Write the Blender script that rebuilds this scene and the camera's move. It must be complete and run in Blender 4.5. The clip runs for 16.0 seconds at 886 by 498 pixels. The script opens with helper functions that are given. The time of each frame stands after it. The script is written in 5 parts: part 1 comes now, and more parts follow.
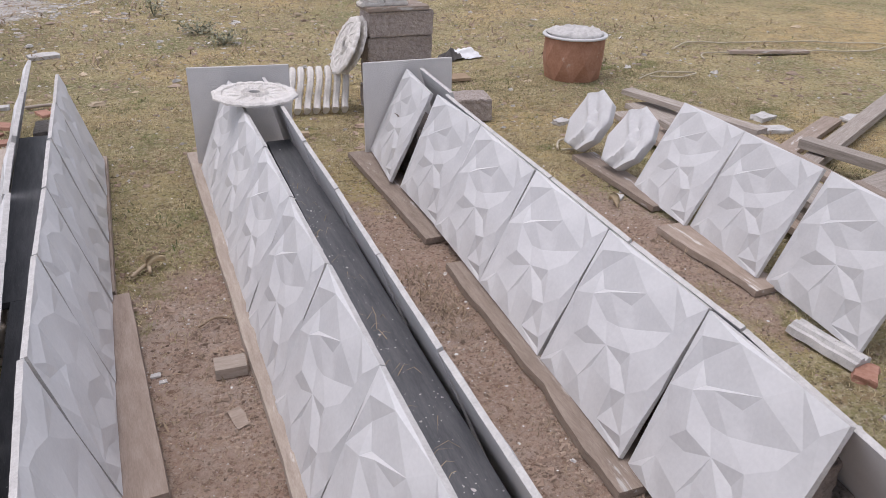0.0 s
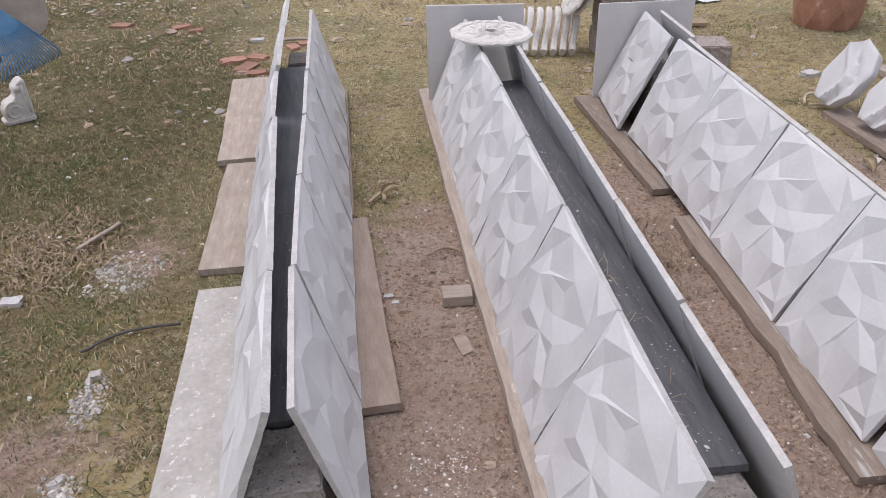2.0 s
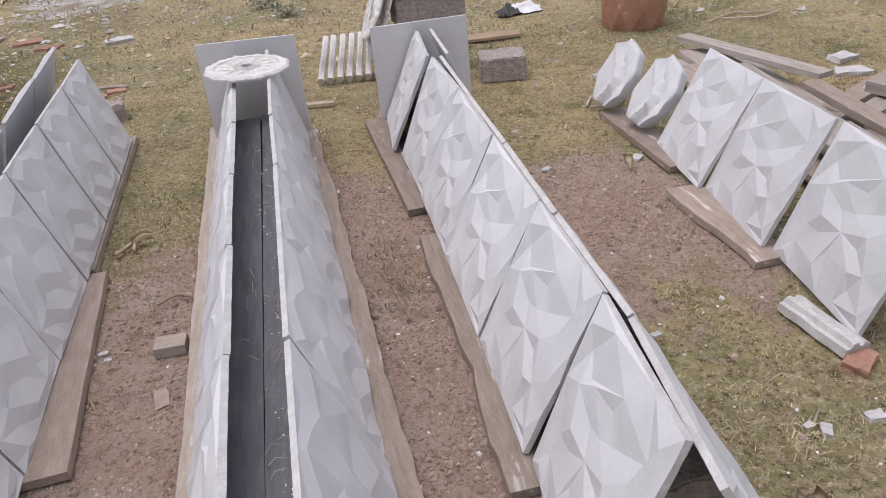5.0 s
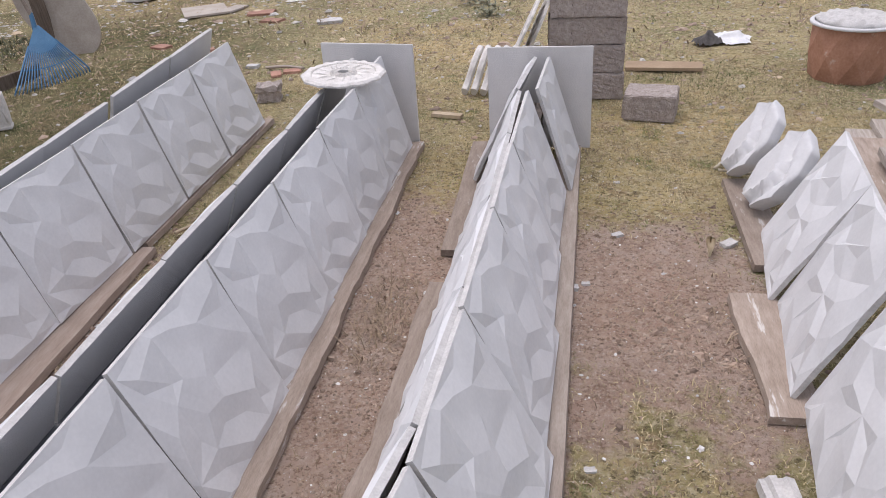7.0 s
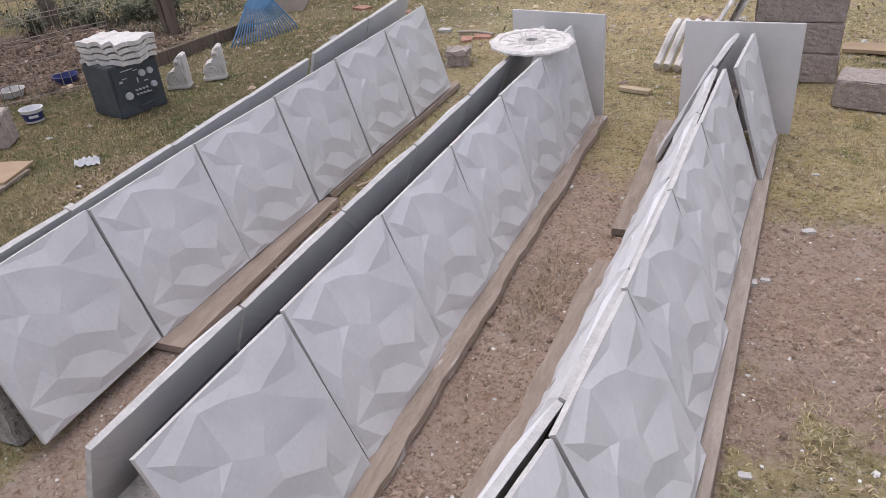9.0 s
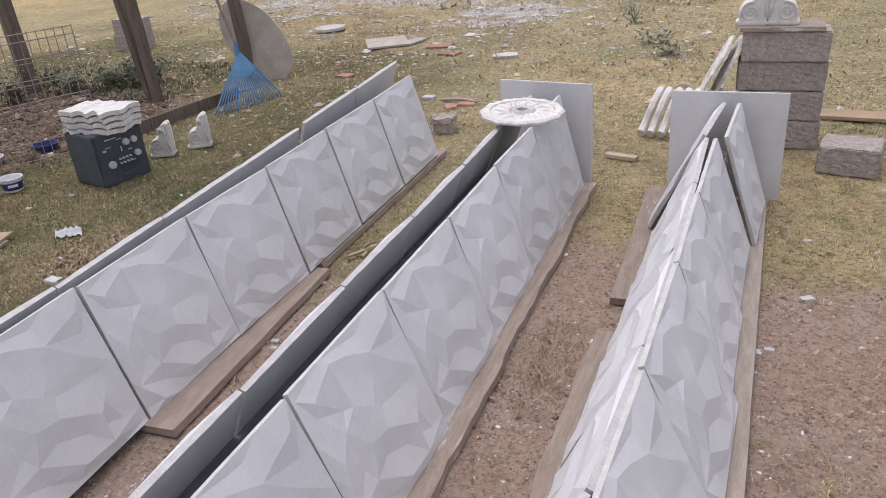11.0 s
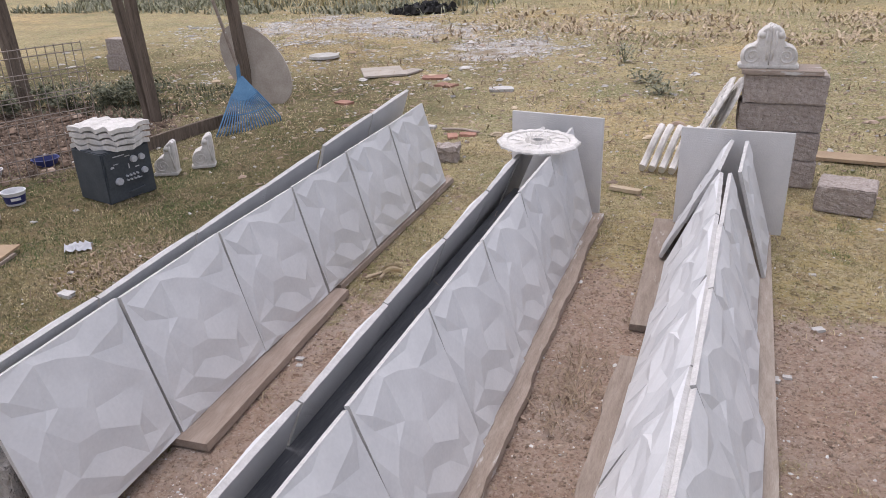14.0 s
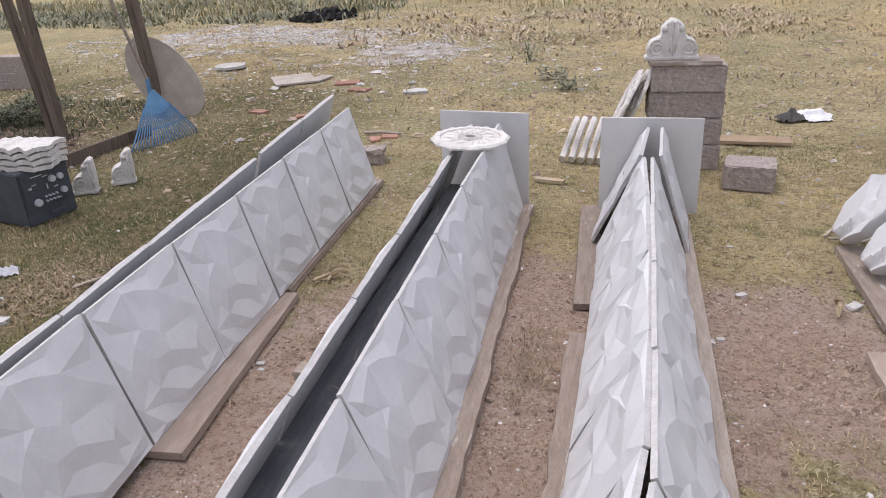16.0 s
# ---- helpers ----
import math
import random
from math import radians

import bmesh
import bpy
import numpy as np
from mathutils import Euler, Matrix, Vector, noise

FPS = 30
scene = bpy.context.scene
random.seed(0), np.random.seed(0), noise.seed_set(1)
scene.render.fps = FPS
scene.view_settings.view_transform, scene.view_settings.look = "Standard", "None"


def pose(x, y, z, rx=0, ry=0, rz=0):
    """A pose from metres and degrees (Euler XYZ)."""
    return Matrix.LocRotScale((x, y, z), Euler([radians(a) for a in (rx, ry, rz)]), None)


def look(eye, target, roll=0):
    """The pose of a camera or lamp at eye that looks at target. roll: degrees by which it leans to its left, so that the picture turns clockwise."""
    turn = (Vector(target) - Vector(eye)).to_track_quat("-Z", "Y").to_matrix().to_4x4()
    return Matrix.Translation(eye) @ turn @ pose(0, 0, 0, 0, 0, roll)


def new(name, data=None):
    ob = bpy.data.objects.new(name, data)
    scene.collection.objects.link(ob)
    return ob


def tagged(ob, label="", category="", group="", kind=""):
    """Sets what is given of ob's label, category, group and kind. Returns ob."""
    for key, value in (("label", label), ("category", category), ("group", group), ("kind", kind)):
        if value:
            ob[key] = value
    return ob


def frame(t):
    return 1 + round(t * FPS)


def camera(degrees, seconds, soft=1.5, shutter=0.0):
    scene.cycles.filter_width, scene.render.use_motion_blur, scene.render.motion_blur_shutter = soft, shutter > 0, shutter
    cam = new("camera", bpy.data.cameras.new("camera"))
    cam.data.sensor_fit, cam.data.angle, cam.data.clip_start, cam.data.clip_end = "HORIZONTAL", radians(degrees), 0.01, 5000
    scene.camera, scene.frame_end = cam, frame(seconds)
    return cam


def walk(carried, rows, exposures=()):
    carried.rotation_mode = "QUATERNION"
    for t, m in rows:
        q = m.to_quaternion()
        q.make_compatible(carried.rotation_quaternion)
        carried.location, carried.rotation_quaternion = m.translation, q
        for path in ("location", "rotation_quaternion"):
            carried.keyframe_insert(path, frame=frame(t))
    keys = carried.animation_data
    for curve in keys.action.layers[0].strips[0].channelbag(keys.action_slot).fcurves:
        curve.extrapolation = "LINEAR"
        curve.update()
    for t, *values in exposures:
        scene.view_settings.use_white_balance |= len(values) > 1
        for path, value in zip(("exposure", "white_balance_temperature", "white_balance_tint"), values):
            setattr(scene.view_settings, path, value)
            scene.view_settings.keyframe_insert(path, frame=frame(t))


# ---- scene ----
cam = camera(61.6, 16.0, soft=0.5)
PATH = [
    (0, (-0.746, -0.788, 1.491), (-0.04, 0.839, 0.567), 1.4),
    (0.5, (-0.718, -0.798, 1.498), (0.22, 0.735, 0.618), 2.5),
    (0.8, (-0.715, -0.8, 1.479), (0.255, 0.651, 0.501), 2.6),
    (1, (-0.737, -0.795, 1.48), (0.159, 0.663, 0.445), 1.0),
    (1.5, (-0.837, -0.776, 1.478), (-0.385, 0.848, 0.401), -1.4),
    (2, (-0.868, -0.775, 1.48), (-0.675, 0.919, 0.434), -1.7),
    (2.2, (-0.858, -0.78, 1.48), (-0.666, 0.916, 0.437), -1.6),
    (2.5, (-0.844, -0.784, 1.484), (-0.653, 0.921, 0.457), -1.8),
    (3, (-0.825, -0.784, 1.483), (-0.528, 0.91, 0.463), -2.1),
    (3.5, (-0.776, -0.796, 1.469), (-0.371, 0.87, 0.438), -1.2),
    (4, (-0.58, -0.831, 1.451), (0.029, 0.708, 0.329), -3.5),
    (4.2, (-0.444, -0.853, 1.414), (0.137, 0.715, 0.316), -7.0),
    (4.5, (-0.245, -0.88, 1.429), (0.211, 0.734, 0.34), -10.8),
    (4.7, (-0.181, -0.877, 1.436), (0.253, 0.782, 0.406), -8.4),
    (6.8, (0.799, -0.61, 1.453), (0.524, 1.115, 0.478), -4.1),
    (7, (0.826, -0.611, 1.472), (0.499, 1.101, 0.491), -4.1),
    (7.5, (0.842, -0.606, 1.467), (0.3, 1.029, 0.45), -5.3),
    (8, (0.851, -0.619, 1.474), (0.205, 1.001, 0.495), -5.0),
    (8.2, (0.852, -0.622, 1.478), (0.106, 0.955, 0.499), -6.0),
    (10.4, (0.808, -0.592, 1.468), (0.043, 0.937, 0.429), -5.2),
    (10.5, (0.812, -0.606, 1.486), (0.009, 0.922, 0.475), -5.2),
    (11, (0.741, -0.583, 1.494), (0.026, 1.064, 0.613), -5.1),
    (11.5, (0.709, -0.588, 1.49), (0.011, 1.073, 0.623), -1.9),
    (12, (0.684, -0.589, 1.496), (-0.056, 1.058, 0.637), -0.1),
    (12.5, (0.672, -0.59, 1.492), (-0.094, 1.029, 0.601), -0.7),
    (13, (0.667, -0.607, 1.491), (-0.131, 1.0, 0.607), -2.4),
    (13.5, (0.671, -0.613, 1.489), (-0.009, 1.014, 0.545), -4.0),
    (14, (0.559, -0.72, 1.501), (-0.087, 0.992, 0.691), -2.3),
    (14.5, (0.427, -0.795, 1.507), (-0.201, 0.907, 0.665), -1.9),
    (15, (0.44, -0.839, 1.508), (0.009, 0.941, 0.704), -3.7),
    (15.5, (0.441, -0.855, 1.506), (0.059, 0.923, 0.675), -3.7),
    (16, (0.432, -0.871, 1.514), (0.022, 0.911, 0.705), -3.2),
]
walk(cam, [(t, look(eye, target, roll)) for t, eye, target, roll in PATH], [(0.0, 0.43, 6300, 17), (2.2, 0.49, 6300, 17), (3.0, 0.54, 6300, 17), (3.5, 0.52, 6300, 17), (4.5, 0.48, 6300, 17), (6.8, 0.60, 6300, 17), (8.2, 0.58, 6300, 17), (11.0, 0.62, 6300, 17), (16.0, 0.64, 6300, 17)])

# ---- light ----
world = bpy.data.worlds.new("sky")
scene.world = world
world.use_nodes = True
wn = world.node_tree
sky = wn.nodes.new("ShaderNodeTexSky")
sky.sky_type = "NISHITA"
sky.sun_disc = False
sky.sun_elevation = radians(76)
sky.sun_rotation = radians(-65)
sky.air_density, sky.dust_density, sky.ozone_density = 1.0, 4.0, 1.0
bg = wn.nodes["Background"]
veil = wn.nodes.new("ShaderNodeHueSaturation")
veil.inputs["Saturation"].default_value = 0.4
wn.links.new(sky.outputs["Color"], veil.inputs["Color"])
wn.links.new(veil.outputs["Color"], bg.inputs["Color"])
bg.inputs["Strength"].default_value = 0.15
sun = new("sun", bpy.data.lights.new("sun", "SUN"))
sun.data.energy, sun.data.angle, sun.data.color = 0.14, radians(30), (1.0, 0.96, 0.91)
sun.matrix_world = look((-2.2, 1.0, 6.2), (0, 0, 0))

# ---- materials ----
def surf(name, c1, c2, scale=8.0, fine=90.0, rough=0.75, bump=0.25, stretch=(1, 1, 1), rnd="", spread=0.25, spots=None, depth=0.004, rings=0.0):
    """Two-scale procedural surface: broad mottling, fine grain, optional spots and a random shift per island or object."""
    m = bpy.data.materials.new(name)
    m.use_nodes = True
    nt = m.node_tree
    N, L = nt.nodes, nt.links
    p = N["Principled BSDF"]
    tc = N.new("ShaderNodeTexCoord")
    mp = N.new("ShaderNodeMapping")
    mp.inputs["Scale"].default_value = stretch
    L.new(tc.outputs["Object"], mp.inputs["Vector"])
    a, b = N.new("ShaderNodeTexNoise"), N.new("ShaderNodeTexNoise")
    a.inputs["Scale"].default_value, a.inputs["Detail"].default_value, a.inputs["Roughness"].default_value = scale, 6, 0.6
    b.inputs["Scale"].default_value, b.inputs["Detail"].default_value = fine, 3
    L.new(mp.outputs["Vector"], a.inputs["Vector"])
    L.new(mp.outputs["Vector"], b.inputs["Vector"])
    add = N.new("ShaderNodeMath")
    add.operation = "MULTIPLY_ADD"
    L.new(b.outputs["Fac"], add.inputs[0])
    add.inputs[1].default_value = 0.5
    L.new(a.outputs["Fac"], add.inputs[2])
    mr = N.new("ShaderNodeMapRange")
    mr.inputs["From Min"].default_value, mr.inputs["From Max"].default_value = 0.5, 1.0
    L.new(add.outputs[0], mr.inputs["Value"])
    mix = N.new("ShaderNodeMix")
    mix.data_type = "RGBA"
    mix.inputs["A"].default_value, mix.inputs["B"].default_value = (*c1, 1), (*c2, 1)
    L.new(mr.outputs["Result"], mix.inputs["Factor"])
    col = mix.outputs["Result"]
    if spots:
        s = N.new("ShaderNodeTexNoise")
        s.inputs["Scale"].default_value, s.inputs["Detail"].default_value, s.inputs["Roughness"].default_value = spots[1], 5, 0.65
        L.new(mp.outputs["Vector"], s.inputs["Vector"])
        sr = N.new("ShaderNodeMapRange")
        sr.inputs["From Min"].default_value, sr.inputs["From Max"].default_value = spots[2], spots[2] + 0.06
        L.new(s.outputs["Fac"], sr.inputs["Value"])
        sm = N.new("ShaderNodeMix")
        sm.data_type = "RGBA"
        sm.inputs["B"].default_value = (*spots[0], 1)
        L.new(sr.outputs["Result"], sm.inputs["Factor"])
        L.new(col, sm.inputs["A"])
        col = sm.outputs["Result"]
    if rnd:
        g = N.new("ShaderNodeNewGeometry" if rnd == "island" else "ShaderNodeObjectInfo")
        rr = N.new("ShaderNodeMapRange")
        rr.inputs["To Min"].default_value, rr.inputs["To Max"].default_value = 1 - spread, 1 + spread
        L.new(g.outputs["Random Per Island" if rnd == "island" else "Random"], rr.inputs["Value"])
        hs = N.new("ShaderNodeHueSaturation")
        L.new(rr.outputs["Result"], hs.inputs["Value"])
        L.new(col, hs.inputs["Color"])
        col = hs.outputs["Color"]
    L.new(col, p.inputs["Base Color"])
    p.inputs["Roughness"].default_value = rough
    p.inputs["Specular IOR Level"].default_value = 0.3
    bp = N.new("ShaderNodeBump")
    bp.inputs["Strength"].default_value, bp.inputs["Distance"].default_value = bump, depth
    L.new(add.outputs[0], bp.inputs["Height"])
    last = bp
    if rings:
        w = N.new("ShaderNodeTexWave")
        w.wave_type, w.rings_direction = "RINGS", "SPHERICAL"
        w.inputs["Scale"].default_value, w.inputs["Distortion"].default_value, w.inputs["Detail"].default_value = rings, 2.0, 1.0
        wm = N.new("ShaderNodeMapping")
        wm.inputs["Location"].default_value = (-0.11, 0.42, 0)
        L.new(tc.outputs["Object"], wm.inputs["Vector"])
        L.new(wm.outputs["Vector"], w.inputs["Vector"])
        b2 = N.new("ShaderNodeBump")
        b2.inputs["Strength"].default_value, b2.inputs["Distance"].default_value = 0.32, 0.002
        gate = N.new("ShaderNodeTexNoise")
        gate.inputs["Scale"].default_value = 5.0
        L.new(tc.outputs["Object"], gate.inputs["Vector"])
        gr = N.new("ShaderNodeMapRange")
        gr.inputs["From Min"].default_value, gr.inputs["From Max"].default_value = 0.56, 0.66
        L.new(gate.outputs["Fac"], gr.inputs["Value"])
        prod = N.new("ShaderNodeMath")
        prod.operation = "MULTIPLY"
        L.new(w.outputs["Fac"], prod.inputs[0])
        L.new(gr.outputs["Result"], prod.inputs[1])
        L.new(prod.outputs[0], b2.inputs["Height"])
        L.new(bp.outputs["Normal"], b2.inputs["Normal"])
        last = b2
    L.new(last.outputs["Normal"], p.inputs["Normal"])
    return m


PLASTER = surf("white_plaster", (0.54, 0.535, 0.53), (0.63, 0.622, 0.615), 5, 90, 0.55, 0.14, rnd="object", spread=0.05, spots=((0.47, 0.445, 0.42), 34, 0.715))
BACK = surf("combed_plaster_back", (0.53, 0.525, 0.52), (0.64, 0.632, 0.622), 4, 210, 0.75, 0.9, rnd="object", spread=0.06, rings=38)
SLAB = surf("combed_slab", (0.56, 0.54, 0.52), (0.67, 0.65, 0.625), 4, 210, 0.75, 0.9, rnd="object", spread=0.04, rings=38)
RAW = surf("rough_plaster", (0.41, 0.395, 0.375), (0.62, 0.60, 0.575), 22, 160, 0.75, 0.9, spots=((0.30, 0.28, 0.255), 30, 0.66))
STONEWHITE = surf("weathered_cast_plaster", (0.52, 0.49, 0.45), (0.74, 0.71, 0.67), 18, 140, 0.75, 0.4)
WOOD = surf("weathered_board", (0.23, 0.178, 0.138), (0.38, 0.31, 0.255), 6, 40, 0.8, 0.5, (1.6, 9, 9), rnd="object", spread=0.18, spots=((0.52, 0.49, 0.455), 2.6, 0.61))
WOODPALE = surf("pale_board", (0.29, 0.235, 0.19), (0.45, 0.385, 0.325), 6, 40, 0.8, 0.4, (1.6, 9, 9), rnd="object", spread=0.12, spots=((0.60, 0.58, 0.54), 3, 0.66))
WOODGREY = surf("grey_plank", (0.25, 0.21, 0.175), (0.46, 0.41, 0.36), 5, 26, 0.85, 0.5, (1.2, 16, 16), rnd="object", spread=0.15)
WOODDARK = surf("dark_post_wood", (0.085, 0.065, 0.05), (0.23, 0.18, 0.14), 4, 22, 0.85, 0.6, (14, 14, 1.2))
WOODBROWN = surf("brown_board", (0.28, 0.212, 0.168), (0.42, 0.34, 0.28), 6, 40, 0.8, 0.4, (1.6, 9, 9), rnd="object", spread=0.1, spots=((0.58, 0.54, 0.49), 3, 0.68))
PAINTED = surf("limewashed_board", (0.35, 0.325, 0.29), (0.52, 0.50, 0.465), 6, 60, 0.8, 0.4, rnd="object", spread=0.05, spots=((0.66, 0.64, 0.61), 42, 0.60))
CONCRETE = surf("concrete_block", (0.29, 0.24, 0.21), (0.52, 0.455, 0.41), 40, 150, 0.95, 1.0, rnd="object", spread=0.10, spots=((0.12, 0.095, 0.08), 120, 0.61), depth=0.012)
CONCGREY = surf("grey_concrete_block", (0.22, 0.20, 0.18), (0.42, 0.39, 0.36), 30, 130, 0.95, 1.0, rnd="object", spread=0.10, spots=((0.07, 0.06, 0.055), 85, 0.60), depth=0.012)
# dirty brown, darkened further for the dim light under the closed row's ridge
CONCDARK = surf("dirty_shaded_brown_block", (0.18, 0.152, 0.135), (0.34, 0.295, 0.262), 24, 110, 0.95, 1.0, rnd="object", spread=0.12, spots=((0.35, 0.31, 0.28), 60, 0.66), depth=0.012)
DARKBOARD = surf("black_plank", (0.090, 0.094, 0.102), (0.185, 0.186, 0.192), 6, 60, 0.45, 0.3, (1, 9, 9), spots=((0.42, 0.41, 0.40), 60, 0.67))
TERRACOTTA = surf("terracotta_planter", (0.30, 0.145, 0.088), (0.46, 0.25, 0.165), 7, 60, 0.75, 0.35, spots=((0.50, 0.36, 0.28), 9, 0.63))
TILE = surf("clay_tile", (0.29, 0.145, 0.10), (0.42, 0.24, 0.175), 12, 90, 0.8, 0.4, rnd="object", spread=0.2)
BLACKBOX = surf("black_plastic_box", (0.045, 0.053, 0.062), (0.085, 0.095, 0.105), 9, 80, 0.5, 0.2)
KNOB = surf("pale_grey_plastic", (0.42, 0.43, 0.45), (0.58, 0.58, 0.60), 20, 90, 0.5, 0.1)
BLUE = surf("blue_plastic", (0.04, 0.12, 0.22), (0.07, 0.175, 0.29), 10, 80, 0.5, 0.15, spots=((0.16, 0.25, 0.34), 30, 0.68))
TUBWHITE = surf("white_tub_plastic", (0.66, 0.66, 0.66), (0.78, 0.78, 0.78), 10, 80, 0.4, 0.1)
TUBBLUE = surf("navy_print", (0.03, 0.035, 0.13), (0.05, 0.06, 0.18), 10, 80, 0.4, 0.1)
WIRE = surf("rusty_wire", (0.20, 0.16, 0.13), (0.36, 0.31, 0.27), 30, 90, 0.6, 0.2)
ROPE = surf("straw_coloured_cord", (0.42, 0.36, 0.26), (0.58, 0.52, 0.40), 30, 120, 0.85, 0.3)
CLOTH = surf("crumpled_white_sack", (0.66, 0.66, 0.66), (0.82, 0.82, 0.82), 9, 60, 0.6, 0.3)
CLOTHDARK = surf("dark_rag", (0.05, 0.045, 0.045), (0.13, 0.12, 0.11), 9, 60, 0.8, 0.3)
CARD = surf("brown_fibreboard", (0.30, 0.21, 0.13), (0.42, 0.31, 0.20), 6, 70, 0.8, 0.25, rnd="object", spread=0.1)
FIBRE = surf("grey_fibreboard", (0.33, 0.28, 0.23), (0.47, 0.42, 0.36), 6, 70, 0.8, 0.3)
BLADE = surf("dry_grass_blades", (0.33, 0.275, 0.14), (0.61, 0.51, 0.32), 5, 30, 0.8, 0.0, rnd="island", spread=0.42, spots=((0.21, 0.225, 0.09), 2.2, 0.55))
TURF = surf("yellow_green_turf", (0.085, 0.092, 0.036), (0.25, 0.20, 0.105), 6, 30, 0.8, 0.0, rnd="island", spread=0.6, spots=((0.085, 0.115, 0.038), 2.4, 0.52))
LUSH = surf("green_blades", (0.055, 0.085, 0.025), (0.12, 0.15, 0.05), 2.5, 30, 0.75, 0.0, rnd="island", spread=0.4)
LEAF = surf("weed_leaf", (0.07, 0.10, 0.04), (0.15, 0.19, 0.085), 8, 40, 0.7, 0.1, rnd="island", spread=0.35)
SCRUB = surf("far_scrub_leaf", (0.17, 0.18, 0.115), (0.34, 0.33, 0.235), 2, 20, 0.8, 0.0, rnd="island", spread=0.4)
BEDLEAF = surf("bed_weed_leaf", (0.09, 0.10, 0.06), (0.20, 0.20, 0.13), 2, 20, 0.8, 0.0, rnd="island", spread=0.4)
STRAW = surf("dead_straw", (0.23, 0.165, 0.11), (0.42, 0.325, 0.225), 8, 40, 0.85, 0.1, rnd="island", spread=0.35)
HUSK = surf("dry_husk", (0.36, 0.27, 0.17), (0.58, 0.48, 0.35), 3, 30, 0.85, 0.2, rnd="island", spread=0.3)
PALEHUSK = surf("pale_maize_husk", (0.50, 0.42, 0.29), (0.70, 0.62, 0.47), 6, 40, 0.8, 0.3, (2, 12, 12), rnd="object", spread=0.12)
THATCH = surf("brown_thatch", (0.21, 0.155, 0.09), (0.40, 0.31, 0.19), 6, 30, 0.85, 0.0, rnd="island", spread=0.45)
RUBBLE = surf("weathered_rubble", (0.36, 0.33, 0.29), (0.60, 0.58, 0.55), 3, 50, 0.9, 0.4, rnd="island", spread=0.3)
CRUMB = surf("plaster_crumbs", (0.55, 0.53, 0.50), (0.76, 0.74, 0.72), 6, 60, 0.85, 0.3, rnd="island", spread=0.22)
PEBBLE = surf("soil_clods", (0.28, 0.197, 0.145), (0.42, 0.335, 0.265), 5, 60, 0.95, 0.4, rnd="island", spread=0.3)
CLOD = surf("dug_soil_clods", (0.20, 0.138, 0.102), (0.37, 0.28, 0.215), 5, 60, 0.95, 0.4, rnd="island", spread=0.45)
BEDCLOD = surf("dark_bed_clods", (0.10, 0.07, 0.05), (0.23, 0.165, 0.12), 5, 60, 0.95, 0.4, rnd="island", spread=0.5)
ASH = surf("charred_heap", (0.008, 0.008, 0.008), (0.03, 0.028, 0.026), 8, 60, 0.9, 0.5, rnd="island", spread=0.4)


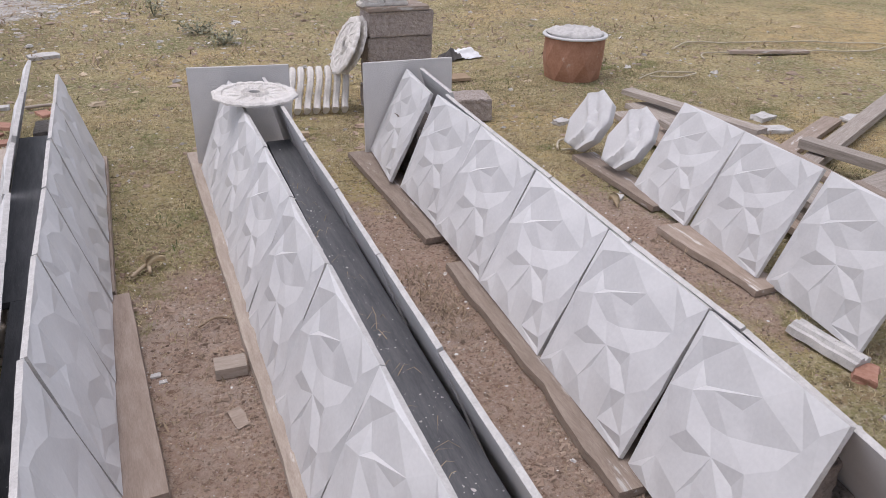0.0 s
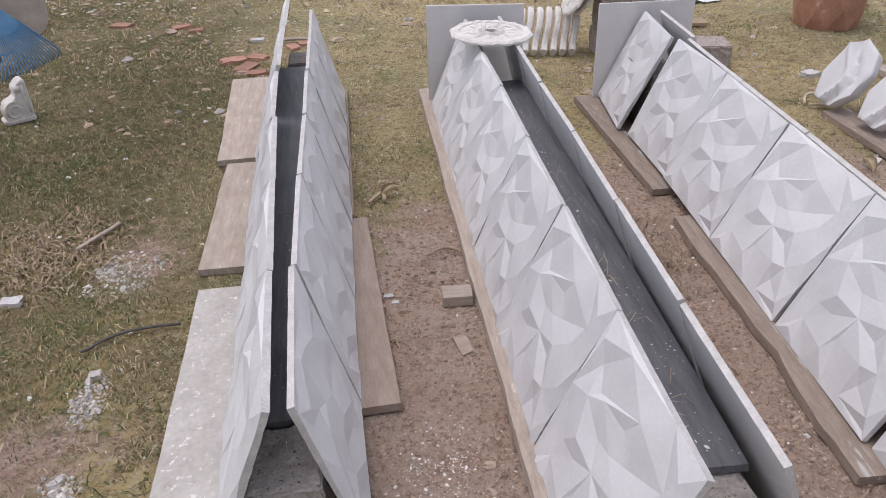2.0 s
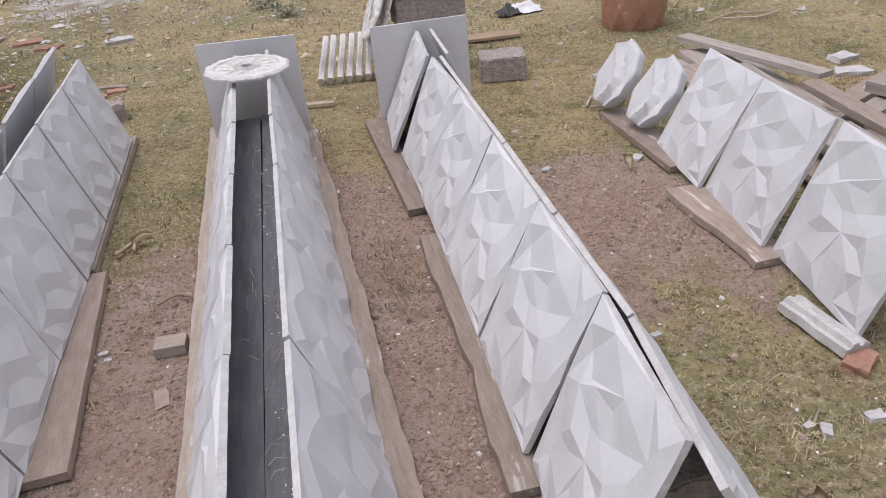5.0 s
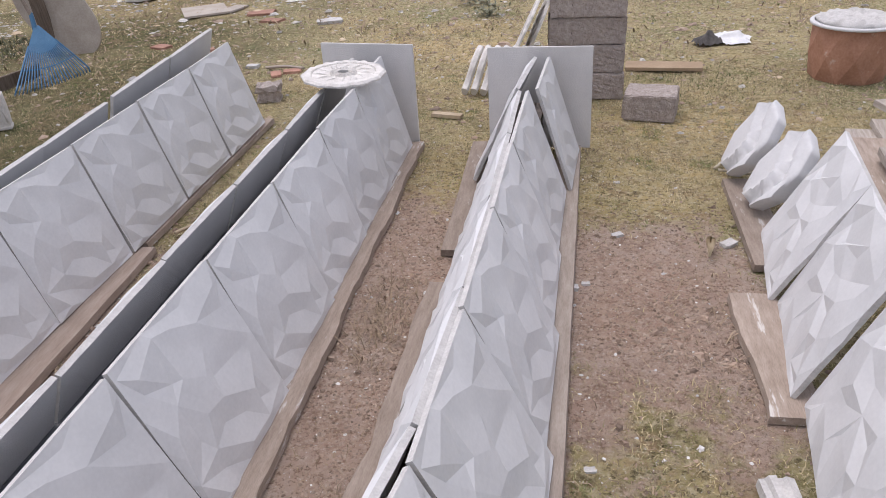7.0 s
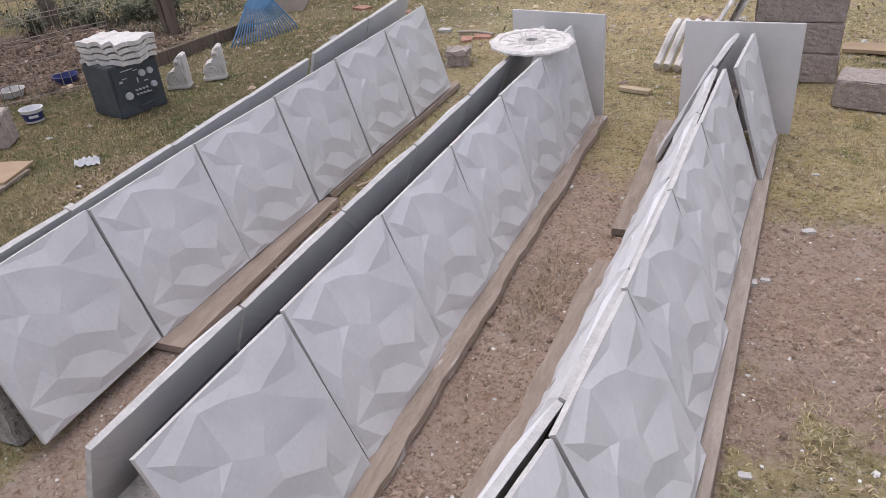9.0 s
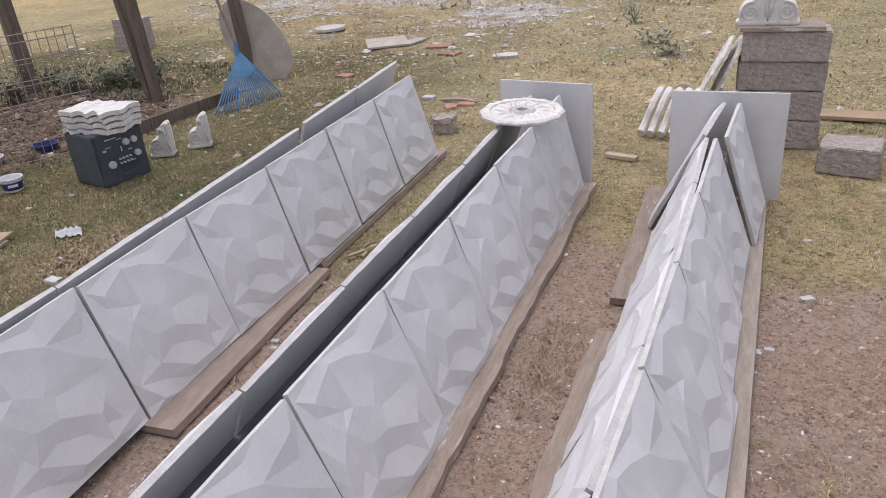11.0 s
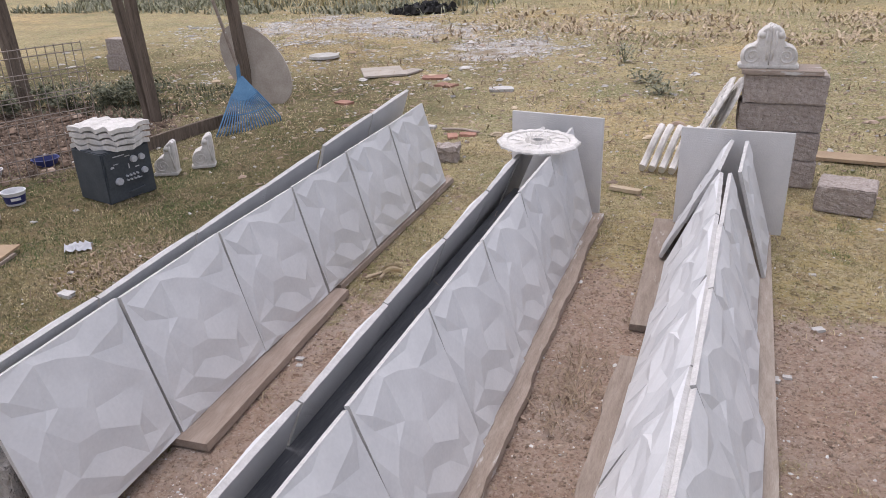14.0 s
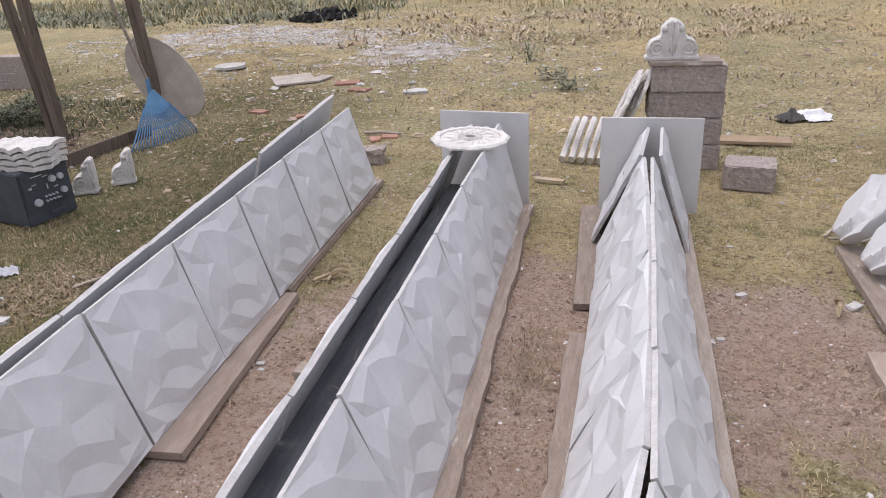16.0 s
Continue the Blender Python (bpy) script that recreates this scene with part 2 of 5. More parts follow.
def ground_material():
    m = bpy.data.materials.new("trodden_ground")
    m.use_nodes = True
    nt = m.node_tree
    N, L = nt.nodes, nt.links
    p = N["Principled BSDF"]
    tc = N.new("ShaderNodeTexCoord")

    def noise(scale, detail=6, rough=0.6):
        n = N.new("ShaderNodeTexNoise")
        n.inputs["Scale"].default_value, n.inputs["Detail"].default_value, n.inputs["Roughness"].default_value = scale, detail, rough
        L.new(tc.outputs["Object"], n.inputs["Vector"])
        return n.outputs["Fac"]

    def ramp(fac, lo, hi, a, b):
        r = N.new("ShaderNodeMapRange")
        r.inputs["From Min"].default_value, r.inputs["From Max"].default_value = lo, hi
        L.new(fac, r.inputs["Value"])
        x = N.new("ShaderNodeMix")
        x.data_type = "RGBA"
        L.new(r.outputs["Result"], x.inputs["Factor"])
        for s, v in (("A", a), ("B", b)):
            if isinstance(v, tuple):
                x.inputs[s].default_value = (*v, 1)
            else:
                L.new(v, x.inputs[s])
        return x.outputs["Result"]

    soil = ramp(noise(2.2), 0.38, 0.62, (0.385, 0.262, 0.198), (0.44, 0.356, 0.298))
    soil = ramp(noise(6, 7, 0.75), 0.50, 0.62, soil, (0.285, 0.196, 0.146))
    soil = ramp(noise(16, 6, 0.7), 0.44, 0.62, soil, (0.43, 0.315, 0.238))
    soil = ramp(noise(34, 5, 0.75), 0.45, 0.36, soil, (0.23, 0.148, 0.105))
    soil = ramp(noise(70, 4, 0.7), 0.50, 0.66, soil, (0.49, 0.39, 0.315))
    soil = ramp(noise(150, 2), 0.67, 0.73, soil, (0.62, 0.585, 0.54))
    soil = ramp(noise(60, 5, 0.75), 0.46, 0.36, soil, (0.21, 0.145, 0.105))
    grass = ramp(noise(0.9), 0.36, 0.62, (0.225, 0.225, 0.105), (0.46, 0.37, 0.19))
    grass = ramp(noise(0.33, 3), 0.48, 0.60, grass, (0.52, 0.38, 0.18))
    grass = ramp(noise(1.7, 7, 0.72), 0.50, 0.64, grass, (0.22, 0.20, 0.09))
    grass = ramp(noise(5.5, 7, 0.75), 0.50, 0.62, grass, (0.33, 0.24, 0.14))
    grass = ramp(noise(13, 6, 0.75), 0.54, 0.64, grass, (0.17, 0.135, 0.07))
    grass = ramp(noise(30, 6, 0.75), 0.48, 0.64, grass, (0.50, 0.43, 0.28))
    grass = ramp(noise(48, 5, 0.75), 0.47, 0.36, grass, (0.11, 0.09, 0.048))
    grass = ramp(noise(120, 2), 0.67, 0.72, grass, (0.62, 0.59, 0.54))
    moss = ramp(noise(7, 7, 0.72), 0.42, 0.60, (0.11, 0.115, 0.045), (0.22, 0.165, 0.09))
    moss = ramp(noise(22, 6, 0.75), 0.52, 0.60, moss, (0.07, 0.062, 0.03))
    moss = ramp(noise(40, 5, 0.75), 0.48, 0.37, moss, (0.055, 0.048, 0.024))
    chalk = ramp(noise(3.5, 8, 0.8), 0.42, 0.58, (0.30, 0.24, 0.16), (0.58, 0.565, 0.55))
    chalk = ramp(noise(14, 7, 0.8), 0.52, 0.62, chalk, (0.25, 0.215, 0.14))

    def attr(name):
        a = N.new("ShaderNodeAttribute")
        a.attribute_name = name
        return a.outputs["Fac"]

    def edge(mask, scale):
        k = N.new("ShaderNodeMath")
        k.operation = "MULTIPLY_ADD"
        L.new(noise(scale, 7, 0.7), k.inputs[0])
        k.inputs[1].default_value = 0.9
        L.new(mask, k.inputs[2])
        return k.outputs[0]

    grass = ramp(edge(attr("mossy"), 3), 0.55, 1.25, grass, moss)
    col = ramp(edge(attr("bare"), 14), 0.82, 1.06, grass, soil)
    moist = ramp(noise(24, 7, 0.75), 0.40, 0.66, (0.10, 0.068, 0.05), (0.25, 0.185, 0.138))
    col = ramp(edge(attr("dug"), 9), 0.75, 1.0, col, moist)
    col = ramp(edge(attr("chalky"), 7), 0.93, 1.12, col, chalk)
    L.new(col, p.inputs["Base Color"])
    p.inputs["Roughness"].default_value = 0.95
    p.inputs["Specular IOR Level"].default_value = 0.15
    bp = N.new("ShaderNodeBump")
    bp.inputs["Strength"].default_value, bp.inputs["Distance"].default_value = 1.0, 0.018
    L.new(noise(60, 8, 0.75), bp.inputs["Height"])
    L.new(bp.outputs["Normal"], p.inputs["Normal"])
    return m


GROUND = ground_material()

# ---- mesh helpers ----
def link(name, bm, material, parent=None, label="", smooth=False):
    me = bpy.data.meshes.new(name)
    bmesh.ops.recalc_face_normals(bm, faces=bm.faces)
    bm.to_mesh(me)
    bm.free()
    for mt in (material if isinstance(material, (list, tuple)) else [material]):
        me.materials.append(mt)
    if smooth:
        me.polygons.foreach_set("use_smooth", [True] * len(me.polygons))
    ob = new(name, me)
    if parent:
        ob.parent = parent
    if label:
        ob["label"] = label
    return ob


def part(name, bm, material, parent, label="", smooth=False):
    return link(name, bm, material, parent, label, smooth)


def empty(name, m=None):
    ob = new(name)
    ob.empty_display_size = 0.1
    if m is not None:
        ob.matrix_basis = m
    return ob


def box(bm, lo, hi, m=None, bevel=0.0):
    made = bmesh.ops.create_cube(bm, size=1)["verts"]
    for v in made:
        v.co = Vector([lo[i] + (v.co[i] + 0.5) * (hi[i] - lo[i]) for i in range(3)])
    if bevel:
        es = list({e for v in made for e in v.link_edges})
        made = bmesh.ops.bevel(bm, geom=es, offset=bevel, segments=2, affect="EDGES")["verts"]
    if m is not None:
        bmesh.ops.transform(bm, matrix=m, verts=[v for v in bm.verts if v.is_valid and v in set(made)] if bevel else made)
    return bm


def tube(bm, pts, r, sides=6, taper=1.0):
    """A round bar through the points."""
    pts = [Vector(p) for p in pts]
    rings = []
    for i, p in enumerate(pts):
        d = (pts[min(i + 1, len(pts) - 1)] - pts[max(i - 1, 0)]).normalized()
        s = d.cross(Vector((0, 0, 1)) if abs(d.z) < 0.9 else Vector((1, 0, 0))).normalized()
        u = s.cross(d)
        rad = r * (1 + (taper - 1) * i / max(1, len(pts) - 1))
        rings.append([bm.verts.new(p + rad * (math.cos(a) * s + math.sin(a) * u)) for a in [2 * math.pi * k / sides for k in range(sides)]])
    for a, b in zip(rings, rings[1:]):
        for k in range(sides):
            bm.faces.new((a[k], a[(k + 1) % sides], b[(k + 1) % sides], b[k]))
    bm.faces.new(rings[0][::-1])
    bm.faces.new(rings[-1])
    return bm


def roughen(bm, amount, scale, cuts=0):
    if cuts:
        bmesh.ops.subdivide_edges(bm, edges=bm.edges[:], cuts=cuts, use_grid_fill=True)
    for v in bm.verts:
        v.co += amount * noise.noise_vector(v.co * scale + Vector((amount * 1e3, scale, 0)))
    return bm


def soup(name, verts, faces, material, label, category):
    """Many loose pieces in one mesh: what nobody could count."""
    me = bpy.data.meshes.new(name)
    me.from_pydata(verts, [], faces)
    me.materials.append(material)
    ob = new(name, me)
    return tagged(ob, label, category, kind="stuff")


# ---- the ground ----
def bareness(x, y):
    """1 where the ground is trodden bare between the rows."""
    n = noise.noise(Vector((x * 1.4, y * 1.4, 3.0))) + 0.7 * noise.noise(Vector((x * 4.1, y * 4.1, 5.0))) + 0.4 * noise.noise(Vector((x * 10.0, y * 10.0, 6.0)))
    n2 = noise.noise(Vector((x * 0.6, y * 0.6, 9.0)))
    inside = min(1, max(0, (x + 1.02) / 0.12)) * min(1, max(0, (1.62 - x) / 0.18)) * min(1, max(0, (2.75 + 0.5 * n2 - y) / 0.7))
    if x < -0.45:
        inside *= min(1, max(0, (2.45 + 0.5 * n - y) / 1.0))
    if x > 0.85:
        inside *= min(1, max(0.1, (y - 0.62 + 0.35 * n) / 0.5)) * min(1, max(0, (3.45 + 0.5 * n - y) / 1.6))
    left = max(0, 1 - math.hypot((x + 1.72) / 0.45, (y - 1.75) / 0.75)) * 0.65
    left = max(left, max(0, 1 - math.hypot((x + 1.85) / 0.5, (y - 0.75) / 0.4)) * 0.8)
    bed = max(0, 1 - math.hypot((x + 4.7) / 1.5, (y - 3.6) / 1.5)) * 2.2
    return min(1, max(0, max(inside * (0.96 + 0.3 * n), left, min(1, bed))))


def mossy(x, y):
    """1 where the grass beside the outer row is greener and thicker."""
    n = noise.noise(Vector((x * 0.8, y * 0.8, 31.0)))
    return min(1, max(0, (-1.1 - x) / 0.8)) * min(1, max(0, (9.5 - y) / 4)) * min(1, max(0, 0.75 + 0.8 * n))


def dug(x, y):
    """1 where the bed by the fence has been dug over."""
    return min(1, max(0, (1 - math.hypot((x + 4.7) / 1.5, (y - 3.6) / 1.5)) * 2.2))


def chalkiness(x, y):
    """1 where white plaster rubble covers the yard."""
    n = noise.noise(Vector((x * 0.5, y * 0.5, 21.0)))
    a = max(0, 1 - math.hypot((x + 4.6) / 3.6, (y - 10.2) / 2.2))
    b = max(0, 1 - math.hypot((x + 2.0) / 1.3, (y - 8.2) / 2.0))
    n2 = noise.noise(Vector((x * 2.1, y * 2.1, 23.0)))
    return min(1, max(0, 1.1 * max(a, b) + 0.3 * n + 0.45 * n2 * (max(a, b) > 0)))


def height(x, y):
    far = min(1, max(0, (y - 5.5) / 3))
    side = min(1, max(0, (x - 1.8) / 2)) * 0.5
    return (0.006 * noise.noise(Vector((x * 3, y * 3, 0))) + 0.004 * noise.noise(Vector((x * 11, y * 11, 5))) - 0.006
            + max(far, side) * (0.07 * noise.noise(Vector((x * 0.5, y * 0.5, 2))) + 0.035 * noise.noise(Vector((x * 1.6, y * 1.6, 7))) + 0.02 * noise.noise(Vector((x * 4.5, y * 4.5, 8)))))


def axis(lo, hi, step, reach):
    inner = list(np.arange(lo, hi + 1e-6, step))
    outer = [0.25, 0.6, 1.2, 2.2, 4, 7, 12, 25, 60, 150, 400][:reach]
    return [lo - d for d in reversed(outer)] + inner + [hi + d for d in outer]


xs, ys = axis(-7, 6, 0.06, 11), axis(-2.4, 13, 0.06, 11)
gv = [(x, y, height(x, y) if -9 < x < 8 and -4 < y < 16 else 0.0) for y in ys for x in xs]
nx = len(xs)
gf = [(j * nx + i, j * nx + i + 1, (j + 1) * nx + i + 1, (j + 1) * nx + i) for j in range(len(ys) - 1) for i in range(nx - 1)]
gm = bpy.data.meshes.new("ground")
gm.from_pydata(gv, [], gf)
gm.materials.append(GROUND)
gm.polygons.foreach_set("use_smooth", [True] * len(gm.polygons))
for key, fn in (("bare", bareness), ("chalky", chalkiness), ("dug", dug), ("mossy", mossy)):
    gm.attributes.new(key, "FLOAT", "POINT").data.foreach_set("value", [fn(v[0], v[1]) if -9 < v[0] < 8 and -4 < v[1] < 16 else 0.0 for v in gv])
ground = tagged(new("ground", gm), "dry yellowish grass with bare reddish-brown trodden soil", "ground", kind="structure")

# ---- relief panels ----
SIDE = 0.491
# corners of the moulded facets: across, down, height in millimetres
FACETS = [(0.07, 0.12, 27), (0.318, 0.02, 26), (0.224, 0.32, 5), (0.59, 0.15, 27), (0.73, 0.0, 20), (0.93, 0.11, 27), (0.305, 0.3, 20), (0.5, 0.43, 8),
          (0.0, 0.46, 20), (0.184, 0.38, 24), (0.28, 0.56, 27), (0.174, 0.68, 10), (0.483, 0.57, 14), (0.708, 0.49, 26), (0.839, 0.36, 22), (0.708, 0.73, 26),
          (0.83, 0.69, 27), (0.702, 0.95, 9), (0.95, 0.89, 27), (1.0, 0.74, 18), (0.948, 0.57, 26), (1.0, 0.36, 20), (0.416, 0.85, 25), (0.33, 1.0, 9),
          (0.55, 1.0, 10), (0.119, 0.92, 22), (0.22, 1.0, 12), (1.0, 0.12, 12), (0.122, 0.23, 4), (0.5, 0.28, 8), (0.884, 0.23, 10), (0.052, 0.58, 4),
          (0.308, 0.67, 7), (0.626, 0.37, 6), (0.656, 0.6, 6), (0.752, 0.83, 4), (1.0, 0.54, 3), (0.458, 0.74, 12), (0.374, 0.46, 5), (0.957, 0.97, 2),
          (0.15, 0.82, 8)]
FOLDS = [(0, 1), (1, 2), (2, 3), (3, 4), (5, 27), (6, 7), (8, 9), (9, 6), (10, 11), (10, 12), (12, 13), (13, 14), (12, 15), (15, 16),
          (15, 17), (17, 18), (18, 19), (20, 21), (20, 16), (22, 23), (22, 24), (22, 12), (25, 26), (10, 9), (5, 14), (4, 5)]
# second mould, on the sides that face away from the light
FACETS_B = [(0.02, 0.06, 8), (0.109, 0.137, 24), (0.285, 0.0, 24), (0.323, 0.05, 20), (0.456, 0.092, 22), (0.64, 0.188, 24), (0.776, 0.331, 20), (1.0, 0.53, 22),
          (0.333, 0.324, 25), (0.48, 0.426, 26), (0.208, 0.391, 20), (0.336, 0.564, 26), (0.499, 0.589, 24), (0.739, 0.736, 27), (0.797, 0.682, 20), (0.0, 0.3, 18),
          (0.091, 0.501, 25), (0.058, 0.623, 24), (0.0, 0.72, 16), (0.26, 0.737, 18), (0.497, 0.916, 26), (0.7, 1.0, 20), (0.031, 0.766, 20), (0.154, 0.949, 26),
          (0.3, 1.0, 20), (0.722, 0.93, 24), (0.754, 0.0, 24), (0.915, 0.121, 26), (1.0, 0.88, 22), (1.0, 0.1, 18), (0.783, 0.511, 6), (0.54, 0.474, 12),
          (0.1, 0.22, 8), (0.279, 0.303, 8), (0.211, 0.634, 8), (0.747, 0.818, 8), (0.254, 0.86, 6), (0.584, 0.3, 18), (0.62, 0.06, 8), (0.9, 0.26, 8),
          (0.42, 0.7, 8), (0.0, 0.5, 8), (0.973, 0.97, 6), (0.597, 0.78, 10), (0.9, 0.58, 8), (0.857, 0.86, 10), (0.026, 0.93, 4), (0.42, 0.97, 8),
          (0.417, 0.22, 16)]
FOLDS_B = [(0, 1), (1, 2), (3, 4), (4, 5), (5, 6), (6, 7), (3, 8), (8, 9), (10, 11), (11, 12), (12, 13), (13, 14), (15, 16), (16, 17),
          (17, 18), (19, 20), (20, 21), (22, 23), (23, 24), (13, 25), (25, 28), (26, 27), (27, 29)]


def relief_mesh(crests, folds, seed, deep, rim_share):
    from mathutils import geometry
    rng = random.Random(seed)
    pts, hs = [], []
    for u, v, h in crests:
        pts.append(Vector((u, v)))
        border = min(u, v, 1 - u, 1 - v) < 0.001
        hs.append(h * deep * (rim_share if border else 1.0))
    known = {(round(p.x, 3), round(p.y, 3)) for p in pts}
    for u, v in [(0, 0), (1, 0), (1, 1), (0, 1)]:
        if (u, v) not in known:
            pts.append(Vector((u, v)))
            hs.append(0.007)
    sides = []
    for fixed, val in ((1, 0.0), (0, 1.0), (1, 1.0), (0, 0.0)):
        on = sorted([i for i in range(len(pts)) if abs(pts[i][fixed] - val) < 1e-6], key=lambda i: pts[i][1 - fixed])
        sides += list(zip(on, on[1:]))
    co, _, faces, src, _, _ = geometry.delaunay_2d_cdt(pts, list(folds) + sides, [], 1, 1e-4)
    bm = bmesh.new()
    vs = []
    for c, s in zip(co, src):
        h = hs[s[0]] if s else 0.016
        vs.append(bm.verts.new((c.x * SIDE, -c.y * SIDE, h)))
    for f in faces:
        bm.faces.new([vs[i] for i in f])
    bmesh.ops.recalc_face_normals(bm, faces=bm.faces)
    if sum(f.normal.z for f in bm.faces) < 0:
        bmesh.ops.reverse_faces(bm, faces=bm.faces[:])
    # outward folds stay crisp, shallow hollows are rounded off
    crisp = [e for e in bm.edges if len(e.link_faces) == 2 and (e.calc_face_angle_signed() > radians(4) or e.calc_face_angle_signed() < radians(-12))]
    for e in crisp:
        e.smooth = False
    bmesh.ops.subdivide_edges(bm, edges=bm.edges[:], cuts=5, use_grid_fill=True)
    held = {v for e in bm.edges if not e.smooth for v in e.verts}
    free = [v for v in bm.verts if not v.is_boundary and v not in held]
    for _ in range(1):
        bmesh.ops.smooth_vert(bm, verts=free, factor=0.5, use_axis_x=False, use_axis_y=False, use_axis_z=True)
    for f in bm.faces:
        f.smooth = True
    for v in bm.verts:
        v.co.z += 0.0007 * noise.noise(v.co * 22 + Vector((seed, 0, 0)))
    face = bpy.data.meshes.new("relief_face")
    bm.to_mesh(face)
    face.materials.append(PLASTER)
    bmesh.ops.delete(bm, geom=[v for v in bm.verts if not v.is_boundary], context="VERTS")
    bmesh.ops.delete(bm, geom=bm.faces[:], context="FACES_ONLY")
    rim = bm.edges[:]
    low = bmesh.ops.extrude_edge_only(bm, edges=rim)["geom"]
    for v in [g for g in low if isinstance(g, bmesh.types.BMVert)]:
        v.co.z = -0.009 + 0.0012 * rng.random()
    lows = {g for g in low if isinstance(g, bmesh.types.BMVert)}
    for f in bm.faces:
        f.smooth = False
        f.material_index = 1
    for f in bmesh.ops.contextual_create(bm, geom=[e for e in bm.edges if e.verts[0] in lows and e.verts[1] in lows])["faces"]:
        f.material_index = 0
    bmesh.ops.recalc_face_normals(bm, faces=bm.faces)
    back = bpy.data.meshes.new("backing")
    bm.to_mesh(back)
    bm.free()
    for mt in (BACK, RAW):
        back.materials.append(mt)
    return face, back


RELIEF = relief_mesh(FACETS, FOLDS, 1, 0.00076, 0.65)
RELIEF_B = relief_mesh(FACETS_B, FOLDS_B, 2, 0.00062, 0.45)


def panel(mesh, tl, tr, foot, group, label, gap=0.007):
    """A panel whose upper edge runs from tl to tr, seen from its face, and whose foot lies towards the point foot."""
    tl, tr, foot = Vector(tl), Vector(tr), Vector(foot)
    u = (tr - tl).normalized()
    d = foot - (tl + tr) / 2
    v = -(d - d.dot(u) * u).normalized()
    w = u.cross(v)
    fit = ((tr - tl).length - gap - (0.003 if mesh is RELIEF_B else 0.0)) / SIDE
    o = (tl + tr) / 2 - u * SIDE * fit / 2 - w * 0.006
    u = u * fit
    m = Matrix(((u.x, v.x, w.x, o.x), (u.y, v.y, w.y, o.y), (u.z, v.z, w.z, o.z), (0, 0, 0, 1)))
    root = empty("relief_panel", m)
    for name, me, text in (("relief_face", mesh[0], ""), ("backing", mesh[1], "grey combed plaster back with rough white rim")):
        piece = new(name, me)
        piece.parent = root
        if text:
            piece["label"] = text
    return tagged(root, label, "wall panel", group)


def wing(joints, faces_left, mesh, group, label, seed, loose=0.003, gap=0.007, foot_z=0.033):
    """A line of panels leaning side by side: joints are (y, top x, top z, foot x), far to near."""
    rng = random.Random(seed)
    for k, (a, b) in enumerate(zip(joints, joints[1:])):
        j = [rng.uniform(-loose, loose) for _ in range(4)]
        far, near = Vector((a[1] + j[0], a[0], a[2] + j[1])), Vector((b[1] + j[2], b[0], b[2] + j[3]))
        foot = Vector(((a[3] + b[3]) / 2, (a[0] + b[0]) / 2, foot_z))
        panel(mesh, *((far, near) if faces_left else (near, far)), foot, group, label, gap)


def run(y0, y1, n, top, foot, z):
    return [(y0 + (y1 - y0) * k / n, top[0] + (top[1] - top[0]) * k / n, z[0] + (z[1] - z[0]) * k / n, foot[0] + (foot[1] - foot[0]) * k / n) for k in range(n + 1)]


LABEL = "white plaster wall panel with moulded triangular facets, leaning on edge"
wing(run(3.335, 0.795, 5, (-1.062, -1.055), (-0.93, -0.936), (0.515, 0.506)) + [(0.285, -1.04, 0.505, -0.912)], False, RELIEF_B, "panels of the outer row", LABEL, 1)
wing(run(2.29, 0.27, 4, (-1.199, -1.096), (-1.352, -1.285), (0.517, 0.51)), True, RELIEF, "panels of the outer row", LABEL, 2, 0.006)
wing([(3.405, -1.188, 0.578, -1.36), (2.885, -1.188, 0.558, -1.35), (2.325, -1.186, 0.533, -1.34)], True, RELIEF, "panels of the outer row", LABEL, 12, 0.003, foot_z=0.085)
wing(run(3.01, 0.04, 6, (-0.108, -0.178), (0.005, 0.0), (0.505, 0.470)), False, RELIEF_B, "panels of the open-topped row", LABEL, 3)
wing(run(3.08, 0.05, 6, (-0.28, -0.322), (-0.465, -0.497), (0.485, 0.446)), True, RELIEF, "panels of the open-topped row", LABEL, 4)
wing([(2.46, 0.612, 0.495, 0.42), (1.955, 0.604, 0.495, 0.405), (1.45, 0.592, 0.484, 0.385), (0.94, 0.571, 0.478, 0.366), (0.437, 0.540, 0.483, 0.338), (-0.06, 0.462, 0.515, 0.29)],
     True, RELIEF, "panels of the closed row", LABEL, 5)
panel(RELIEF, (0.655, 3.0, 0.49), (0.60, 2.505, 0.49), (0.415, 2.79, 0.033), "panels of the closed row", LABEL)
wing([(2.44, 0.655, 0.500, 0.82), (1.87, 0.632, 0.495, 0.80), (1.36, 0.612, 0.488, 0.80), (0.84, 0.588, 0.482, 0.80), (0.33, 0.560, 0.488, 0.795), (-0.16, 0.475, 0.507, 0.78)],
     False, RELIEF_B, "panels of the closed row", LABEL, 6)
panel(RELIEF_B, (0.695, 2.46, 0.50), (0.73, 2.96, 0.50), (0.865, 2.74, 0.033), "panels of the closed row", LABEL)
wing([(2.085, 1.80, 0.45, 1.56), (1.59, 1.727, 0.465, 1.515), (1.095, 1.655, 0.48, 1.467)], True, RELIEF, "panels leaning on the plank pile", LABEL, 7, 0.0, 0.001)
panel(RELIEF, (1.660, 1.068, 0.48), (1.577, 0.548, 0.485), (1.445, 0.82, 0.033), "panels leaning on the plank pile", LABEL)


